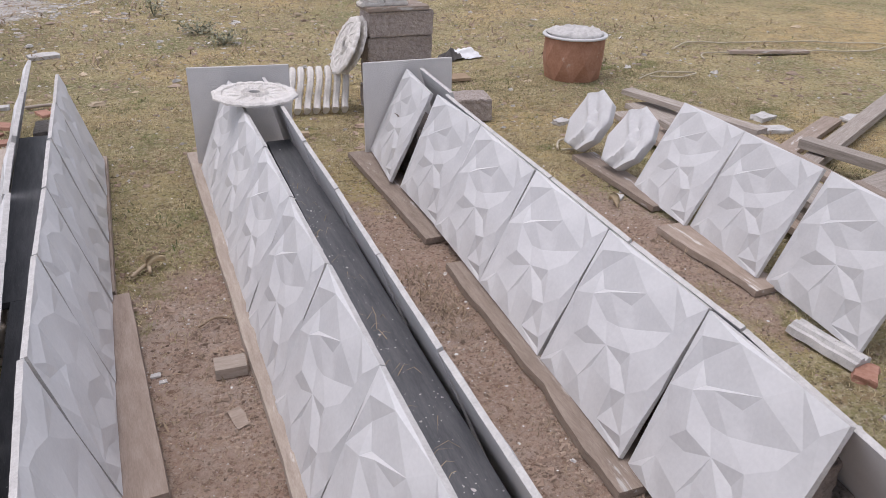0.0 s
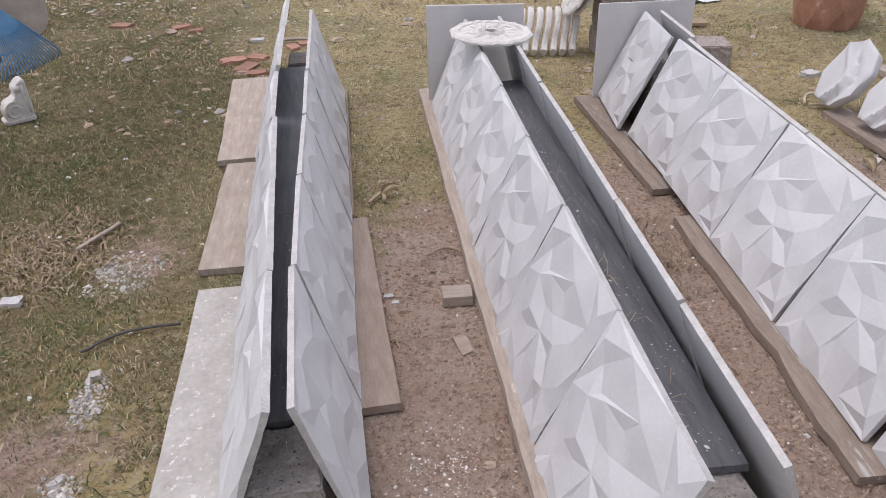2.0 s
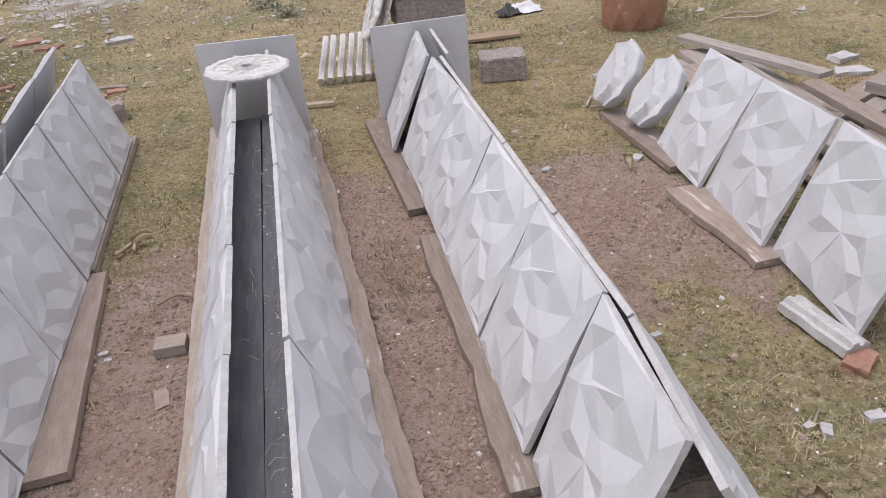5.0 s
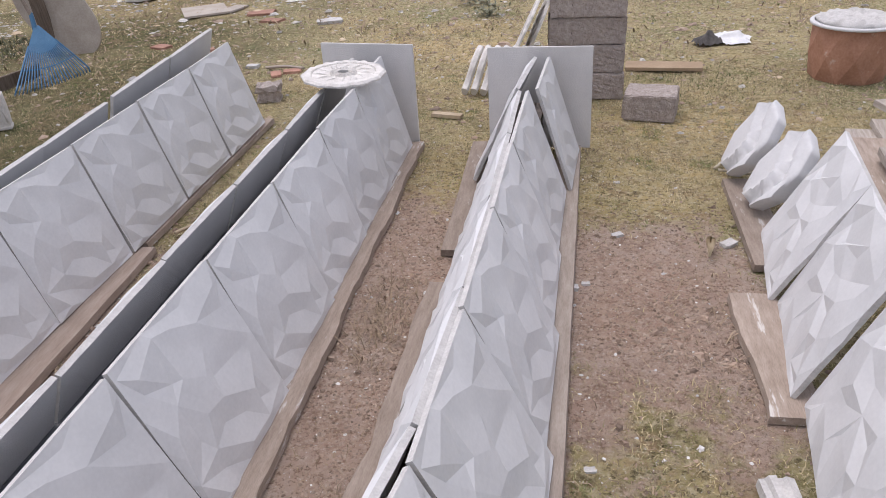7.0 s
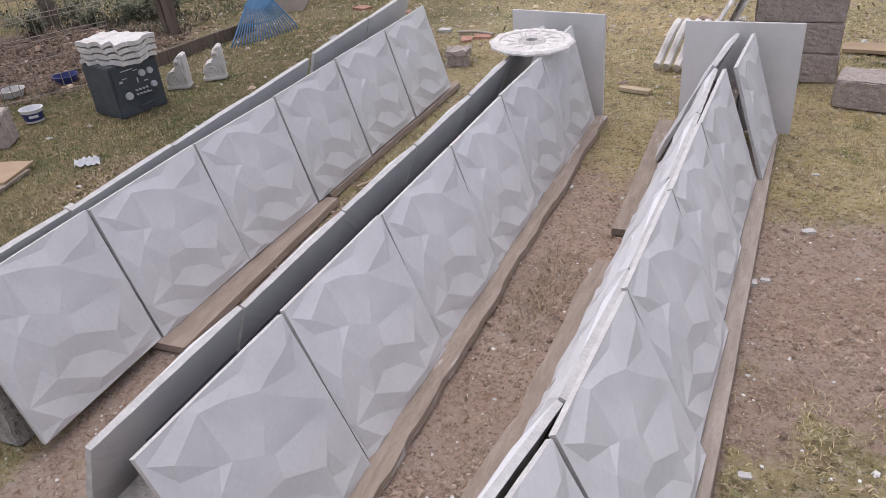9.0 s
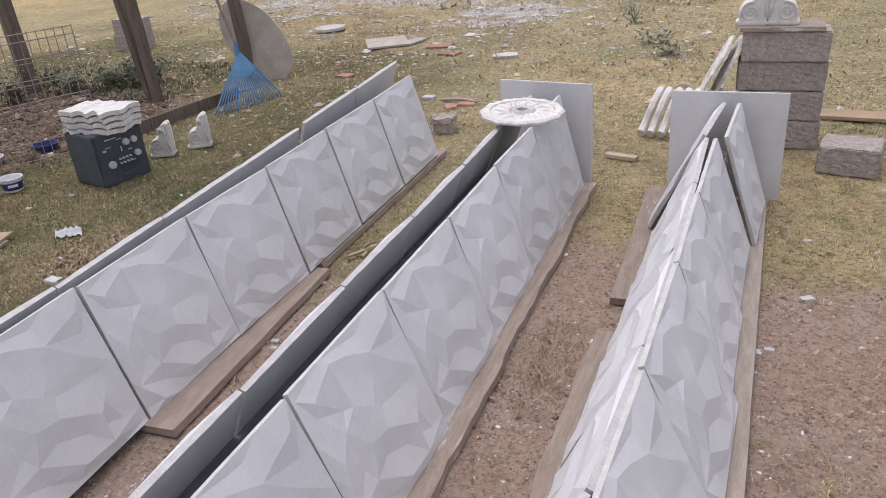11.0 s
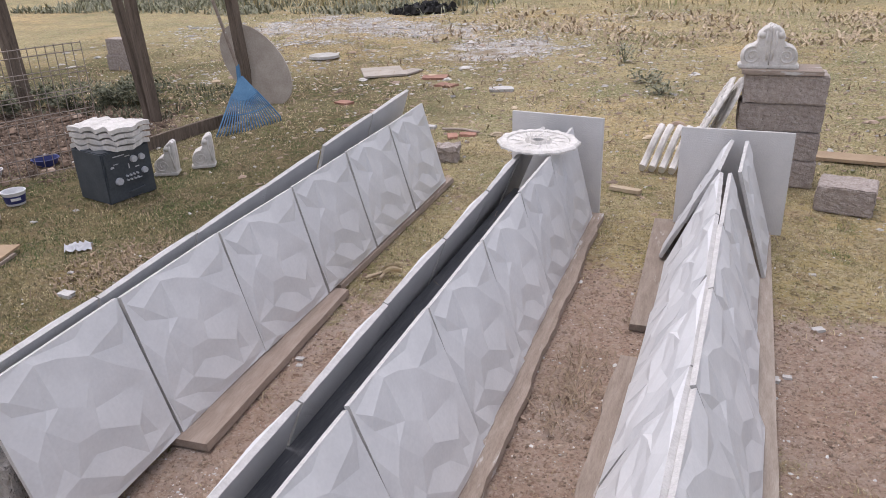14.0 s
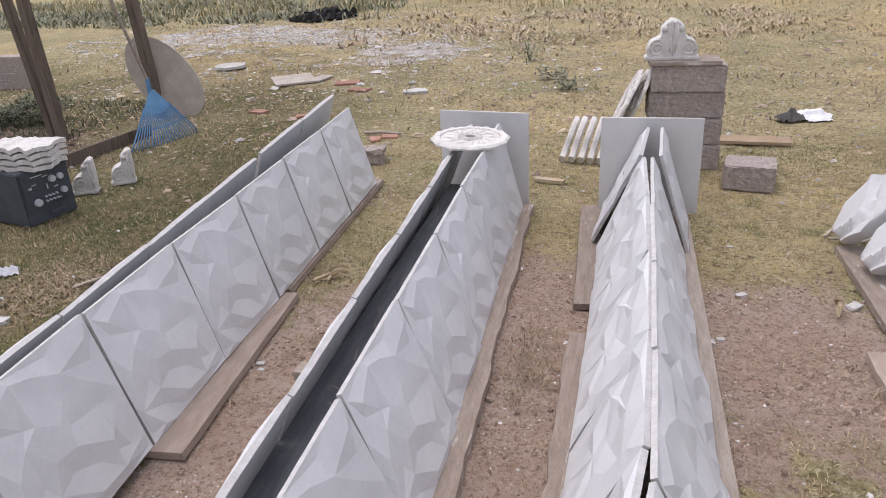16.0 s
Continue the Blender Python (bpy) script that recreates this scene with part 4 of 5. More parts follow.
# ---- lumps, chips, tiles ----
def chunk(name, x, y, w, d, h, turn, material, label, category, seed=0, group=""):
    bm = box(bmesh.new(), (-w / 2, -d / 2, 0), (w / 2, d / 2, h))
    bmesh.ops.subdivide_edges(bm, edges=bm.edges[:], cuts=3, use_grid_fill=True)
    for v in bm.verts:
        q = v.co * (4 / max(w, d)) + Vector((seed * 3.7, seed, 0))
        v.co += Vector((w, d, h)) * 0.14 * noise.noise(q) + 0.08 * h * noise.noise_vector(v.co * 40)
        v.co.z = max(0.0, v.co.z)
    ob = link(name, bm, material)
    ob.matrix_basis = pose(x, y, height(x, y) - 0.002, 0, 0, turn)
    return tagged(ob, label, category, group)


frag = bmesh.new()
sweep(frag, [(0.0, 0.0), (0.06, 0.002), (0.12, 0.0), (0.18, 0.003), (0.235, 0.001), (0.27, 0.004)],
      [(-0.045, 0.0), (0.045, 0.0), (0.042, 0.028), (0.022, 0.038), (0.014, 0.030), (0.004, 0.030), (-0.002, 0.044), (-0.020, 0.044), (-0.026, 0.030), (-0.040, 0.028)])
roughen(frag, 0.004, 22)
o = link("fluted_moulding", frag, RAW)
o.matrix_basis = pose(1.375, 0.53, 0.004, 0, 0, 6)
tagged(o, "broken fluted white plaster moulding lying under panels", "plaster moulding")
chunk("concrete_rubble", 1.79, 0.45, 0.22, 0.16, 0.11, 20, CONCGREY, "rough concrete lump under the plank pile", "concrete lump", 5)
chunk("wood_chip", -0.605, 1.04, 0.04, 0.09, 0.010, 12, WOOD, "small reddish-brown wood chip on bare soil", "wood chip", 4)
for k, (x, y, s, t) in enumerate([(-1.66, 4.22, 0.16, 20), (-1.50, 4.25, 0.14, -30), (-1.56, 4.05, 0.16, 60), (-1.48, 3.92, 0.13, 10), (-2.15, 5.18, 0.13, 30), (-2.63, 5.32, 0.15, -20), (-1.18, 4.52, 0.13, 10), (-1.28, 4.45, 0.12, -70),
                                  (-2.2, 6.55, 0.26, 15), (-1.95, 6.2, 0.2, -10), (-2.02, 5.05, 0.10, 5)]):
    chunk("clay_tile_fragment", x, y, s, s * 0.62, 0.022, t, TILE, "broken red clay tile on dry grass", "tile fragment", k + 10, "broken clay tiles")
for k, (x, y, s, t) in enumerate([(1.25, 0.31, 0.05, 0), (1.39, 0.29, 0.08, 20), (1.55, 0.44, 0.075, -30), (1.08, 0.34, 0.03, 10), (1.11, 0.31, 0.04, 60), (3.18, 2.86, 0.15, 10), (3.05, 2.62, 0.18, -20), (3.75, 2.62, 0.16, 5), (3.46, 1.88, 0.12, 30), (-1.54, 4.66, 0.09, 0), (-2.13, 1.52, 0.07, 0),
                                  (1.45, 2.05, 0.06, 40), (0.36, 2.53, 0.045, 0), (0.41, 2.51, 0.035, 50), (1.80, 3.20, 0.10, 20), (-1.36, 6.10, 0.22, 15), (-2.52, 1.98, 0.06, 30), (0.85, 1.70, 0.045, 0), (0.90, 1.73, 0.03, 0), (1.03, 2.11, 0.045, 30),
                                  (0.90, 0.82, 0.03, 10), (1.05, 2.62, 0.03, 0), (-3.05, 2.2, 0.035, 0), (-2.95, 2.42, 0.03, 0), (-2.3, 1.72, 0.03, 0), (0.62, -0.02, 0.07, 30), (0.70, -0.06, 0.05, 80), (-0.82, 1.35, 0.03, 0), (-0.80, 1.31, 0.025, 0)]):
    chunk("plaster_chip", x, y, s, s * 0.66, min(0.03, s * 0.3), t, RAW, "broken white plaster chip lying on the ground", "plaster chip", k + 30, "loose plaster chips")
chunk("plaster_lump", -1.73, 1.07, 0.035, 0.03, 0.018, 10, RUBBLE, "hardened lumpy plaster dropping on grass", "plaster lump", 71)
chunk("plaster_lump", -1.72, 0.66, 0.03, 0.025, 0.010, 40, RUBBLE, "spilt white plaster crust on soil", "plaster lump", 72)

chunk("brick_fragment", 1.36, 0.50, 0.10, 0.07, 0.028, 35, TILE, "broken reddish brick fragment lying in the grass", "brick fragment", 6)
chunk("concrete_piece", -1.12, 3.90, 0.15, 0.14, 0.11, 15, CONCRETE, "small broken concrete block behind the outer row", "concrete lump", 8)


def husk(m, length, width, label):
    """A dry maize husk: a cupped leaf that curls up along its edges."""
    bm = bmesh.new()
    rows = []
    for i in range(15):
        t = i / 14
        w = width * math.sin(math.pi * min(1, 0.12 + 0.88 * t)) ** 0.7
        rows.append([bm.verts.new((length * t, w * (k - 3) / 6, 0.004 + 0.030 * ((k - 3) / 3) ** 2 + 0.02 * math.sin(t * 3) + 0.003 * math.sin(k * 2.4 + t * 5))) for k in range(7)])
    for a, b in zip(rows, rows[1:]):
        for k in range(6):
            bm.faces.new((a[k], a[k + 1], b[k + 1], b[k]))
    bmesh.ops.solidify(bm, geom=bm.faces[:], thickness=0.0015)
    ob = link("maize_husk", bm, PALEHUSK, smooth=True)
    ob.matrix_basis = m
    return tagged(ob, label, "husk", "dry husks")


husk(pose(0.93, 0.14, 0.0, 14, 0, -112), 0.25, 0.085, "dry pale maize husk lying beside the closed row")
husk(pose(0.90, 0.12, 0.0, -10, 0, -104), 0.19, 0.06, "dry brownish maize husk lying beside the closed row")
husk(pose(-0.80, 2.08, 0.0, 0, 0, 30), 0.09, 0.03, "small pale dry husk on the soil")
husk(pose(1.36, 1.93, 0.0, 0, 0, 80), 0.11, 0.035, "small pale dry husk beside the boards")

# sack and rag by the pier
bm = bmesh.new()
bmesh.ops.create_grid(bm, x_segments=26, y_segments=18, size=0.5)
for v in bm.verts:
    e = max(abs(v.co.x), abs(v.co.y)) * 2
    v.co = Vector((v.co.x * 0.38 + 0.05 * noise.noise(v.co * 3), v.co.y * 0.28 + 0.05 * noise.noise(v.co * 3 + Vector((7, 0, 0))), 0.085 * (1 - e) + 0.09 * abs(noise.noise(v.co * 4.5 + Vector((3, 0, 0)))) * (1.1 - e) + 0.03 * abs(noise.noise(v.co * 11))))
o = link("plastic_sack", bm, CLOTH, smooth=True)
o.matrix_basis = pose(1.98, 5.12, 0.002, 0, 0, -14) @ Matrix.Diagonal((0.8, 0.8, 0.6, 1))
tagged(o, "crumpled white plastic sack lying on grass", "sack")
bm = bmesh.new()
bmesh.ops.create_grid(bm, x_segments=16, y_segments=12, size=0.5)
for v in bm.verts:
    e = max(abs(v.co.x), abs(v.co.y)) * 2
    v.co = Vector((v.co.x * 0.19, v.co.y * 0.15, 0.07 * (1 - e) + 0.06 * abs(noise.noise(v.co * 5 + Vector((9, 0, 0))))))
o = link("dark_rag", bm, CLOTHDARK, smooth=True)
o.matrix_basis = pose(1.80, 5.04, 0.004, 0, 0, 20)
tagged(o, "crumpled dark rag beside a white sack on grass", "rag")
bm = bmesh.new()
bmesh.ops.create_grid(bm, x_segments=14, y_segments=8, size=0.5)
for v in bm.verts:
    v.co = Vector((v.co.x * 0.13, v.co.y * 0.07, 0.04 * abs(noise.noise(v.co * 5)) + 0.03 * (1 - 2 * abs(v.co.y))))
o = link("plastic_wrapper", bm, KNOB, smooth=True)
o.matrix_basis = pose(-2.47, 1.95, 0.0, 0, 0, 35)
tagged(o, "crumpled pale plastic wrapper in the grass", "wrapper")


# ---- fan rake, posts, round tabletop ----
def rake():
    root = empty("leaf_rake", pose(0, 0, 0))
    apex, a, b = Vector((-3.27, 4.70, 0.37)), Vector((-3.09, 4.03, 0.02)), Vector((-2.86, 4.62, 0.02))
    up = (b - a).cross(apex - a).normalized()

    def at(s, f):
        foot = a.lerp(b, s) + (a.lerp(b, 0.5) - apex).normalized() * 0.05 * (1 - (2 * s - 1) ** 2)
        return apex.lerp(foot, f)
    bm = bmesh.new()
    n = 14
    top, low = [], []
    for i in range(n + 1):
        s = i / n
        f1 = 0.40 + 0.08 * (1 - (2 * s - 1) ** 2)
        top.append([at(s, 0.06), at(s, f1)])
    vs = [[bm.verts.new(p + up * k * 0.004) for p in row for k in (-1, 1)] for row in top]
    for r, s in zip(vs, vs[1:]):
        for q in ((0, 2), (3, 1), (2, 3), (1, 0)):
            bm.faces.new((r[q[0]], s[q[0]], s[q[1]], r[q[1]]))
    part("web", bm, BLUE, root)
    for i in range(23):
        s = i / 22
        tip = at(s, 1.0)
        part("tine", tube(bmesh.new(), [at(s, 0.36), at(s, 0.8) + up * 0.004, at(s, 0.96), tip - up * 0.03 * (1 if up.z > 0 else -1)], 0.0055 if i not in (0, 22) else 0.008, 5, 0.7), BLUE, root)
    part("crossband", tube(bmesh.new(), [at(i / 16, 0.70) for i in range(17)], 0.006, 5), BLUE, root)
    part("socket", tube(bmesh.new(), [apex + Vector((0.02, -0.05, -0.06)), apex + Vector((-0.02, 0.01, 0.07))], 0.02, 8, 0.8), BLUE, root)
    part("handle", tube(bmesh.new(), [apex + Vector((-0.005, 0.0, 0.02)), Vector((-3.445, 4.72, 0.95)), Vector((-3.66, 4.75, 1.75))], 0.0135, 8), WOOD, root, "worn wooden handle")
    return tagged(root, "blue plastic fan rake leaning on a post", "rake")


rake()


def post(p, q, w, d, label, name="wooden_post"):
    p, q = Vector(p), Vector(q)
    bm = box(bmesh.new(), (-w / 2, -d / 2, 0), (w / 2, d / 2, (q - p).length), bevel=0.004)
    roughen(bm, 0.006, 5, 7)
    ob = link(name, bm, WOODDARK)
    ob.matrix_basis = Matrix.Translation(p) @ (q - p).to_track_quat("Z", "Y").to_matrix().to_4x4()
    return tagged(ob, label, "post", "posts of the shelter")


post((-3.52, 5.16, -0.05), (-3.66, 5.16, 2.3), 0.10, 0.07, "dark weathered wooden post standing by the rake")
post((-4.00, 4.42, -0.05), (-4.02, 4.36, 2.3), 0.10, 0.06, "dark weathered wooden post of a shelter")
post((-4.09, 4.45, -0.05), (-4.30, 4.42, 2.3), 0.09, 0.05, "dark rough plank nailed against a leaning post")
post((-5.62, 4.55, -0.05), (-5.78, 4.62, 2.3), 0.13, 0.09, "dark weathered wooden post by the wire fence")
# round tabletop leaning on the post
bm = bmesh.new()
ring = []
for z in (-0.012, 0.012):
    ring.append([bm.verts.new((0.25 * math.cos(2 * math.pi * k / 64), 0.43 * math.sin(2 * math.pi * k / 64), z)) for k in range(64)])
for k in range(64):
    bm.faces.new((ring[0][k], ring[0][(k + 1) % 64], ring[1][(k + 1) % 64], ring[1][k]))
bm.faces.new(ring[0][::-1])
bm.faces.new(ring[1])
o = link("oval_tabletop", bm, FIBRE)
o.matrix_basis = pose(-3.46, 5.24, 0.34, 0, 0, 12) @ pose(0, 0, 0, 78, 0, 0) @ pose(0, 0, 0, 0, 0, 40)
tagged(o, "large oval grey-brown board leaning against a post", "tabletop")
bm = roughen(box(bmesh.new(), (0, -0.014, 0), (1.05, 0.014, 0.10), bevel=0.003), 0.004, 6, 5)
o = link("edging_board", bm, WOODDARK)
o.matrix_basis = pose(-3.42, 3.50, -0.005, 0, 0, 80)
tagged(o, "dark board set on edge along the dug bed", "board")

# flat sheets in the yard
for a, b, w, mt, lab, sd in [((-3.06, 6.62), (-2.68, 6.84), 0.52, FIBRE, "weathered grey fibreboard sheet lying on grass", 90), ((-2.62, 6.62), (-2.54, 6.92), 0.16, WOODGREY, "grey board scrap lying on grass", 91)]:
    board("fibreboard_sheet", a, b, w, 0.018, 0.006, mt, lab, "board", 0.004, "", sd)
board("hardboard_sheet", (-3.33, 1.55), (-2.74, 1.74), 0.28, 0.012, 0.018, CARD, "brown hardboard sheet lying by the fence", "board", 0.0, "", 92)
board("hardboard_sheet", (-3.30, 1.49), (-2.70, 1.66), 0.30, 0.014, 0.002, WOOD, "brown board under a hardboard sheet", "board", 0.004, "", 93)
bm = bmesh.new()
bmesh.ops.create_cone(bm, cap_ends=True, segments=32, radius1=0.19, radius2=0.185, depth=0.03)
o = link("round_lid", roughen(bm, 0.004, 8), PAINTED)
o.matrix_basis = pose(-4.04, 7.58, 0.015)
tagged(o, "pale round lid lying flat on grass", "lid")


# ---- black appliance box with stacked mouldings ----
def appliance():
    root = empty("appliance_box", pose(-2.905, 2.74, 0.0, 0, 0, -14) @ Matrix.Diagonal((1.12, 1.10, 1.02, 1)))
    part("casing", box(bmesh.new(), (-0.135, -0.15, 0), (0.135, 0.15, 0.31), bevel=0.006), BLACKBOX, root)
    part("front_panel", box(bmesh.new(), (0.135, -0.14, 0.10), (0.141, 0.14, 0.30), bevel=0.002), BLACKBOX, root)

    def dial(y, z, r, material=KNOB):
        bm = bmesh.new()
        bmesh.ops.create_cone(bm, cap_ends=True, segments=20, radius1=r, radius2=r * 0.85, depth=0.014)
        bmesh.ops.transform(bm, matrix=Matrix.Translation((0.147, y, z)) @ Matrix.Rotation(radians(90), 4, "Y"), verts=bm.verts)
        part("knob", bm, material, root, "pale round knob")
    for y, z, r in ((-0.075, 0.125, 0.024), (0.035, 0.235, 0.022), (0.085, 0.235, 0.020), (0.09, 0.15, 0.020)):
        dial(y, z, r)
    for i in range(4):
        for j in range(2):
            dial(-0.025 + 0.022 * i, 0.12 + 0.026 * j, 0.0065)
    for y, z, w, h in ((-0.05, 0.275, 0.07, 0.006), (0.0, 0.262, 0.03, 0.005), (-0.1, 0.215, 0.02, 0.012), (-0.075, 0.23, 0.03, 0.004), (0.05, 0.185, 0.025, 0.006), (0.0, 0.20, 0.006, 0.03), (0.05, 0.115, 0.035, 0.005)):
        part("marking", box(bmesh.new(), (0.1415, y - w / 2, z - h / 2), (0.1435, y + w / 2, z + h / 2)), KNOB, root, "pale printed marking")
    part("handle", tube(bmesh.new(), [(0.142, -0.03, 0.045), (0.155, -0.025, 0.05), (0.155, 0.06, 0.058), (0.142, 0.065, 0.06)], 0.005, 6), BLACKBOX, root)
    return tagged(root, "black appliance box with pale knobs, standing on grass", "appliance")


appliance()
for k in range(4):
    bm = bmesh.new()
    nxx, nyy = 26, 12
    layers = []
    for z in (0.0, 0.026):
        layers.append([[bm.verts.new((-0.195 + 0.39 * i / nxx + 0.006 * math.sin(j * 1.9 + k), -0.125 + 0.25 * j / nyy + 0.012 * math.sin(i * 0.95 + k), z + 0.008 * math.sin(i * 0.8) * math.cos(j * 0.7) + (0.006 * noise.noise(Vector((i * 0.7, j * 0.7, k))) if z else 0))) for i in range(nxx + 1)] for j in range(nyy + 1)])
    for L_ in layers:
        for j in range(nyy):
            for i in range(nxx):
                bm.faces.new((L_[j][i], L_[j][i + 1], L_[j + 1][i + 1], L_[j + 1][i]))
    lo, hi = layers
    loop = [(0, i) for i in range(nxx)] + [(j, nxx) for j in range(nyy)] + [(nyy, i) for i in range(nxx, 0, -1)] + [(j, 0) for j in range(nyy, 0, -1)]
    for p, q in zip(loop, loop[1:] + loop[:1]):
        bm.faces.new((lo[p[0]][p[1]], lo[q[0]][q[1]], hi[q[0]][q[1]], hi[p[0]][p[1]]))
    o = link("wavy_moulding", bm, STONEWHITE)
    o.matrix_basis = pose(-2.89 + 0.006 * (k % 2), 2.74, 0.318 + 0.036 * k, 0, 0, 2 + (k % 3))
    tagged(o, "white plaster moulding with wavy edges, stacked on the black box", "plaster moulding", "mouldings stacked on the box")


# ---- tub and bowls ----
def pot(x, y, r, h, outer, label, name, band=None):
    root = empty(name, pose(x, y, 0.0))
    bm = bmesh.new()
    prof = [(r * 0.80, 0.0), (r * 0.98, h * 0.92), (r * 1.05, h * 0.93), (r * 1.05, h), (r * 0.95, h), (r * 0.78, 0.008)]
    rr = [[bm.verts.new((q * math.cos(2 * math.pi * k / 32), q * math.sin(2 * math.pi * k / 32), z)) for k in range(32)] for q, z in prof]
    for a, b in zip(rr, rr[1:]):
        for k in range(32):
            bm.faces.new((a[k], a[(k + 1) % 32], b[(k + 1) % 32], b[k]))
    bm.faces.new(rr[0][::-1])
    bm.faces.new(rr[-1])
    part("bowl", bm, outer, root, smooth=False)
    if band:
        b = bmesh.new()
        ra = [[b.verts.new((q * math.cos(2 * math.pi * k / 32), q * math.sin(2 * math.pi * k / 32), z)) for k in range(32)] for q, z in ((r * 0.845, h * 0.16), (r * 0.955, h * 0.72), (r * 0.935, h * 0.72), (r * 0.83, h * 0.16))]
        for a, c in zip(ra, ra[1:] + ra[:1]):
            for k in range(32):
                b.faces.new((a[k], a[(k + 1) % 32], c[(k + 1) % 32], c[k]))
        part("label_band", b, band, root, "dark blue printed band")
        for k in range(3):
            a0 = -0.9 + 0.28 * k
            q = r * 0.925
            part("marking", box(bmesh.new(), (-0.002, -0.010, -0.008), (0.003, 0.010, 0.008), Matrix.Translation((q * math.cos(a0), q * math.sin(a0), h * 0.5)) @ Matrix.Rotation(a0, 4, "Z")), TUBWHITE, root, "white printed bar")
    return tagged(root, label, "tub" if band else "bowl")


pot(-3.42, 2.42, 0.068, 0.085, TUBWHITE, "small white plastic tub with dark blue label on grass", "plastic_tub", TUBBLUE)
pot(-4.05, 2.78, 0.085, 0.05, RAW, "dirty white bowl standing behind the wire fence", "feeding_bowl")
pot(-3.90, 3.12, 0.09, 0.05, TUBBLUE, "dark blue bowl standing behind the wire fence", "feeding_bowl")


# ---- wire fence ----
def fence(p, q, h, lean_deg, label):
    p, q = Vector((*p, 0)), Vector((*q, 0))
    d = q - p
    root = empty("wire_fence_panel", Matrix.Translation(p) @ Matrix.Rotation(math.atan2(d.y, d.x), 4, "Z") @ Matrix.Rotation(radians(lean_deg), 4, "X"))
    n = int(d.length / 0.055)
    for i in range(n + 1):
        x = d.length * i / n
        part("wire", tube(bmesh.new(), [(x, 0, 0.0), (x + 0.004 * math.sin(i * 2.1), 0.003 * math.cos(i), h * 0.5), (x, 0, h)], 0.0028, 4), WIRE, root)
    for z in (0.02, 0.14, 0.26, 0.38, 0.41, 0.52, 0.55, 0.66, 0.69, 0.80, h - 0.01):
        part("wire", tube(bmesh.new(), [(0, 0.004, z), (d.length / 2, 0.01, z - 0.012), (d.length, 0.004, z)], 0.0036, 4), WIRE, root)
    return tagged(root, label, "wire fence", "wire fence panels")


fence((-4.60, 1.35), (-3.50, 3.26), 0.86, 4, "rusty welded wire mesh fence panel along the bed")

# ---- cords and pipe on the grass ----
def cord(pts, r, label, material=ROPE, name="cord"):
    fine = []
    for i in range(len(pts) - 1):
        p0, p1, p2, p3 = [Vector(pts[max(0, min(len(pts) - 1, i + k))]) for k in (-1, 0, 1, 2)]
        for k in range(8):
            t = k / 8
            c = 0.5 * ((2 * p1) + (p2 - p0) * t + (2 * p0 - 5 * p1 + 4 * p2 - p3) * t * t + (3 * p1 - p0 - 3 * p2 + p3) * t ** 3)
            fine.append((c.x, c.y, height(c.x, c.y) + r + 0.012 + 0.01 * abs(noise.noise(c * 3))))
    o = link(name, tube(bmesh.new(), fine, r, 6), material, smooth=True)
    return tagged(o, label, "cord")


cord([(3.3, 1.95, 0), (3.7, 1.72, 0), (4.2, 1.85, 0), (4.3, 1.55, 0), (3.8, 1.45, 0), (3.75, 1.2, 0), (4.3, 1.1, 0)], 0.008, "pale straw-coloured cord lying loosely on grass")
cord([(3.9, 4.75, 0), (4.4, 4.95, 0), (5.2, 4.6, 0), (6.1, 4.3, 0), (5.6, 4.1, 0), (4.8, 4.35, 0), (4.1, 4.5, 0), (3.9, 4.3, 0)], 0.007, "pale cord lying in long loops on grass")
cord([(2.95, 3.95, 0), (3.2, 4.05, 0), (3.5, 3.95, 0), (3.3, 3.85, 0), (3.05, 3.98, 0)], 0.006, "thin pale cord curled on grass")
cord([(3.45, 1.64, 0), (3.60, 1.47, 0), (3.75, 1.30, 0)], 0.013, "short white plastic pipe lying on grass", PLASTER, "plastic_pipe")
cord([(1.50, 2.74, 0), (1.60, 2.88, 0), (1.74, 2.82, 0), (1.66, 2.70, 0), (1.50, 2.72, 0)], 0.007, "loop of grey cord beside the tiles")
cord([(-1.80, 1.18, 0), (-1.72, 1.25, 0), (-1.62, 1.28, 0), (-1.50, 1.28, 0)], 0.0045, "dark curved strip of rubber on soil", CLOTHDARK, "rubber_strip")
cord([(-1.99, 1.83, 0), (-1.93, 1.93, 0), (-1.87, 2.03, 0)], 0.008, "short pale stick on grass", WOODPALE, "stick")
cord([(-0.66, 1.56, 0), (-0.60, 1.60, 0), (-0.54, 1.57, 0)], 0.004, "pale twig on bare soil", STRAW, "twig")
cord([(-0.86, 2.02, 0), (-0.80, 2.10, 0), (-0.79, 2.02, 0)], 0.008, "curled pale husk on soil", HUSK, "husk")
cord([(-1.1, 4.55, 0), (-1.25, 4.60, 0), (-1.42, 4.58, 0)], 0.011, "thin pale stick on grass", WOODPALE, "stick")
cord([(4.1, 2.42, 0), (4.3, 2.40, 0), (4.5, 2.36, 0)], 0.022, "dry twisted branch lying on grass", WOODGREY, "branch")

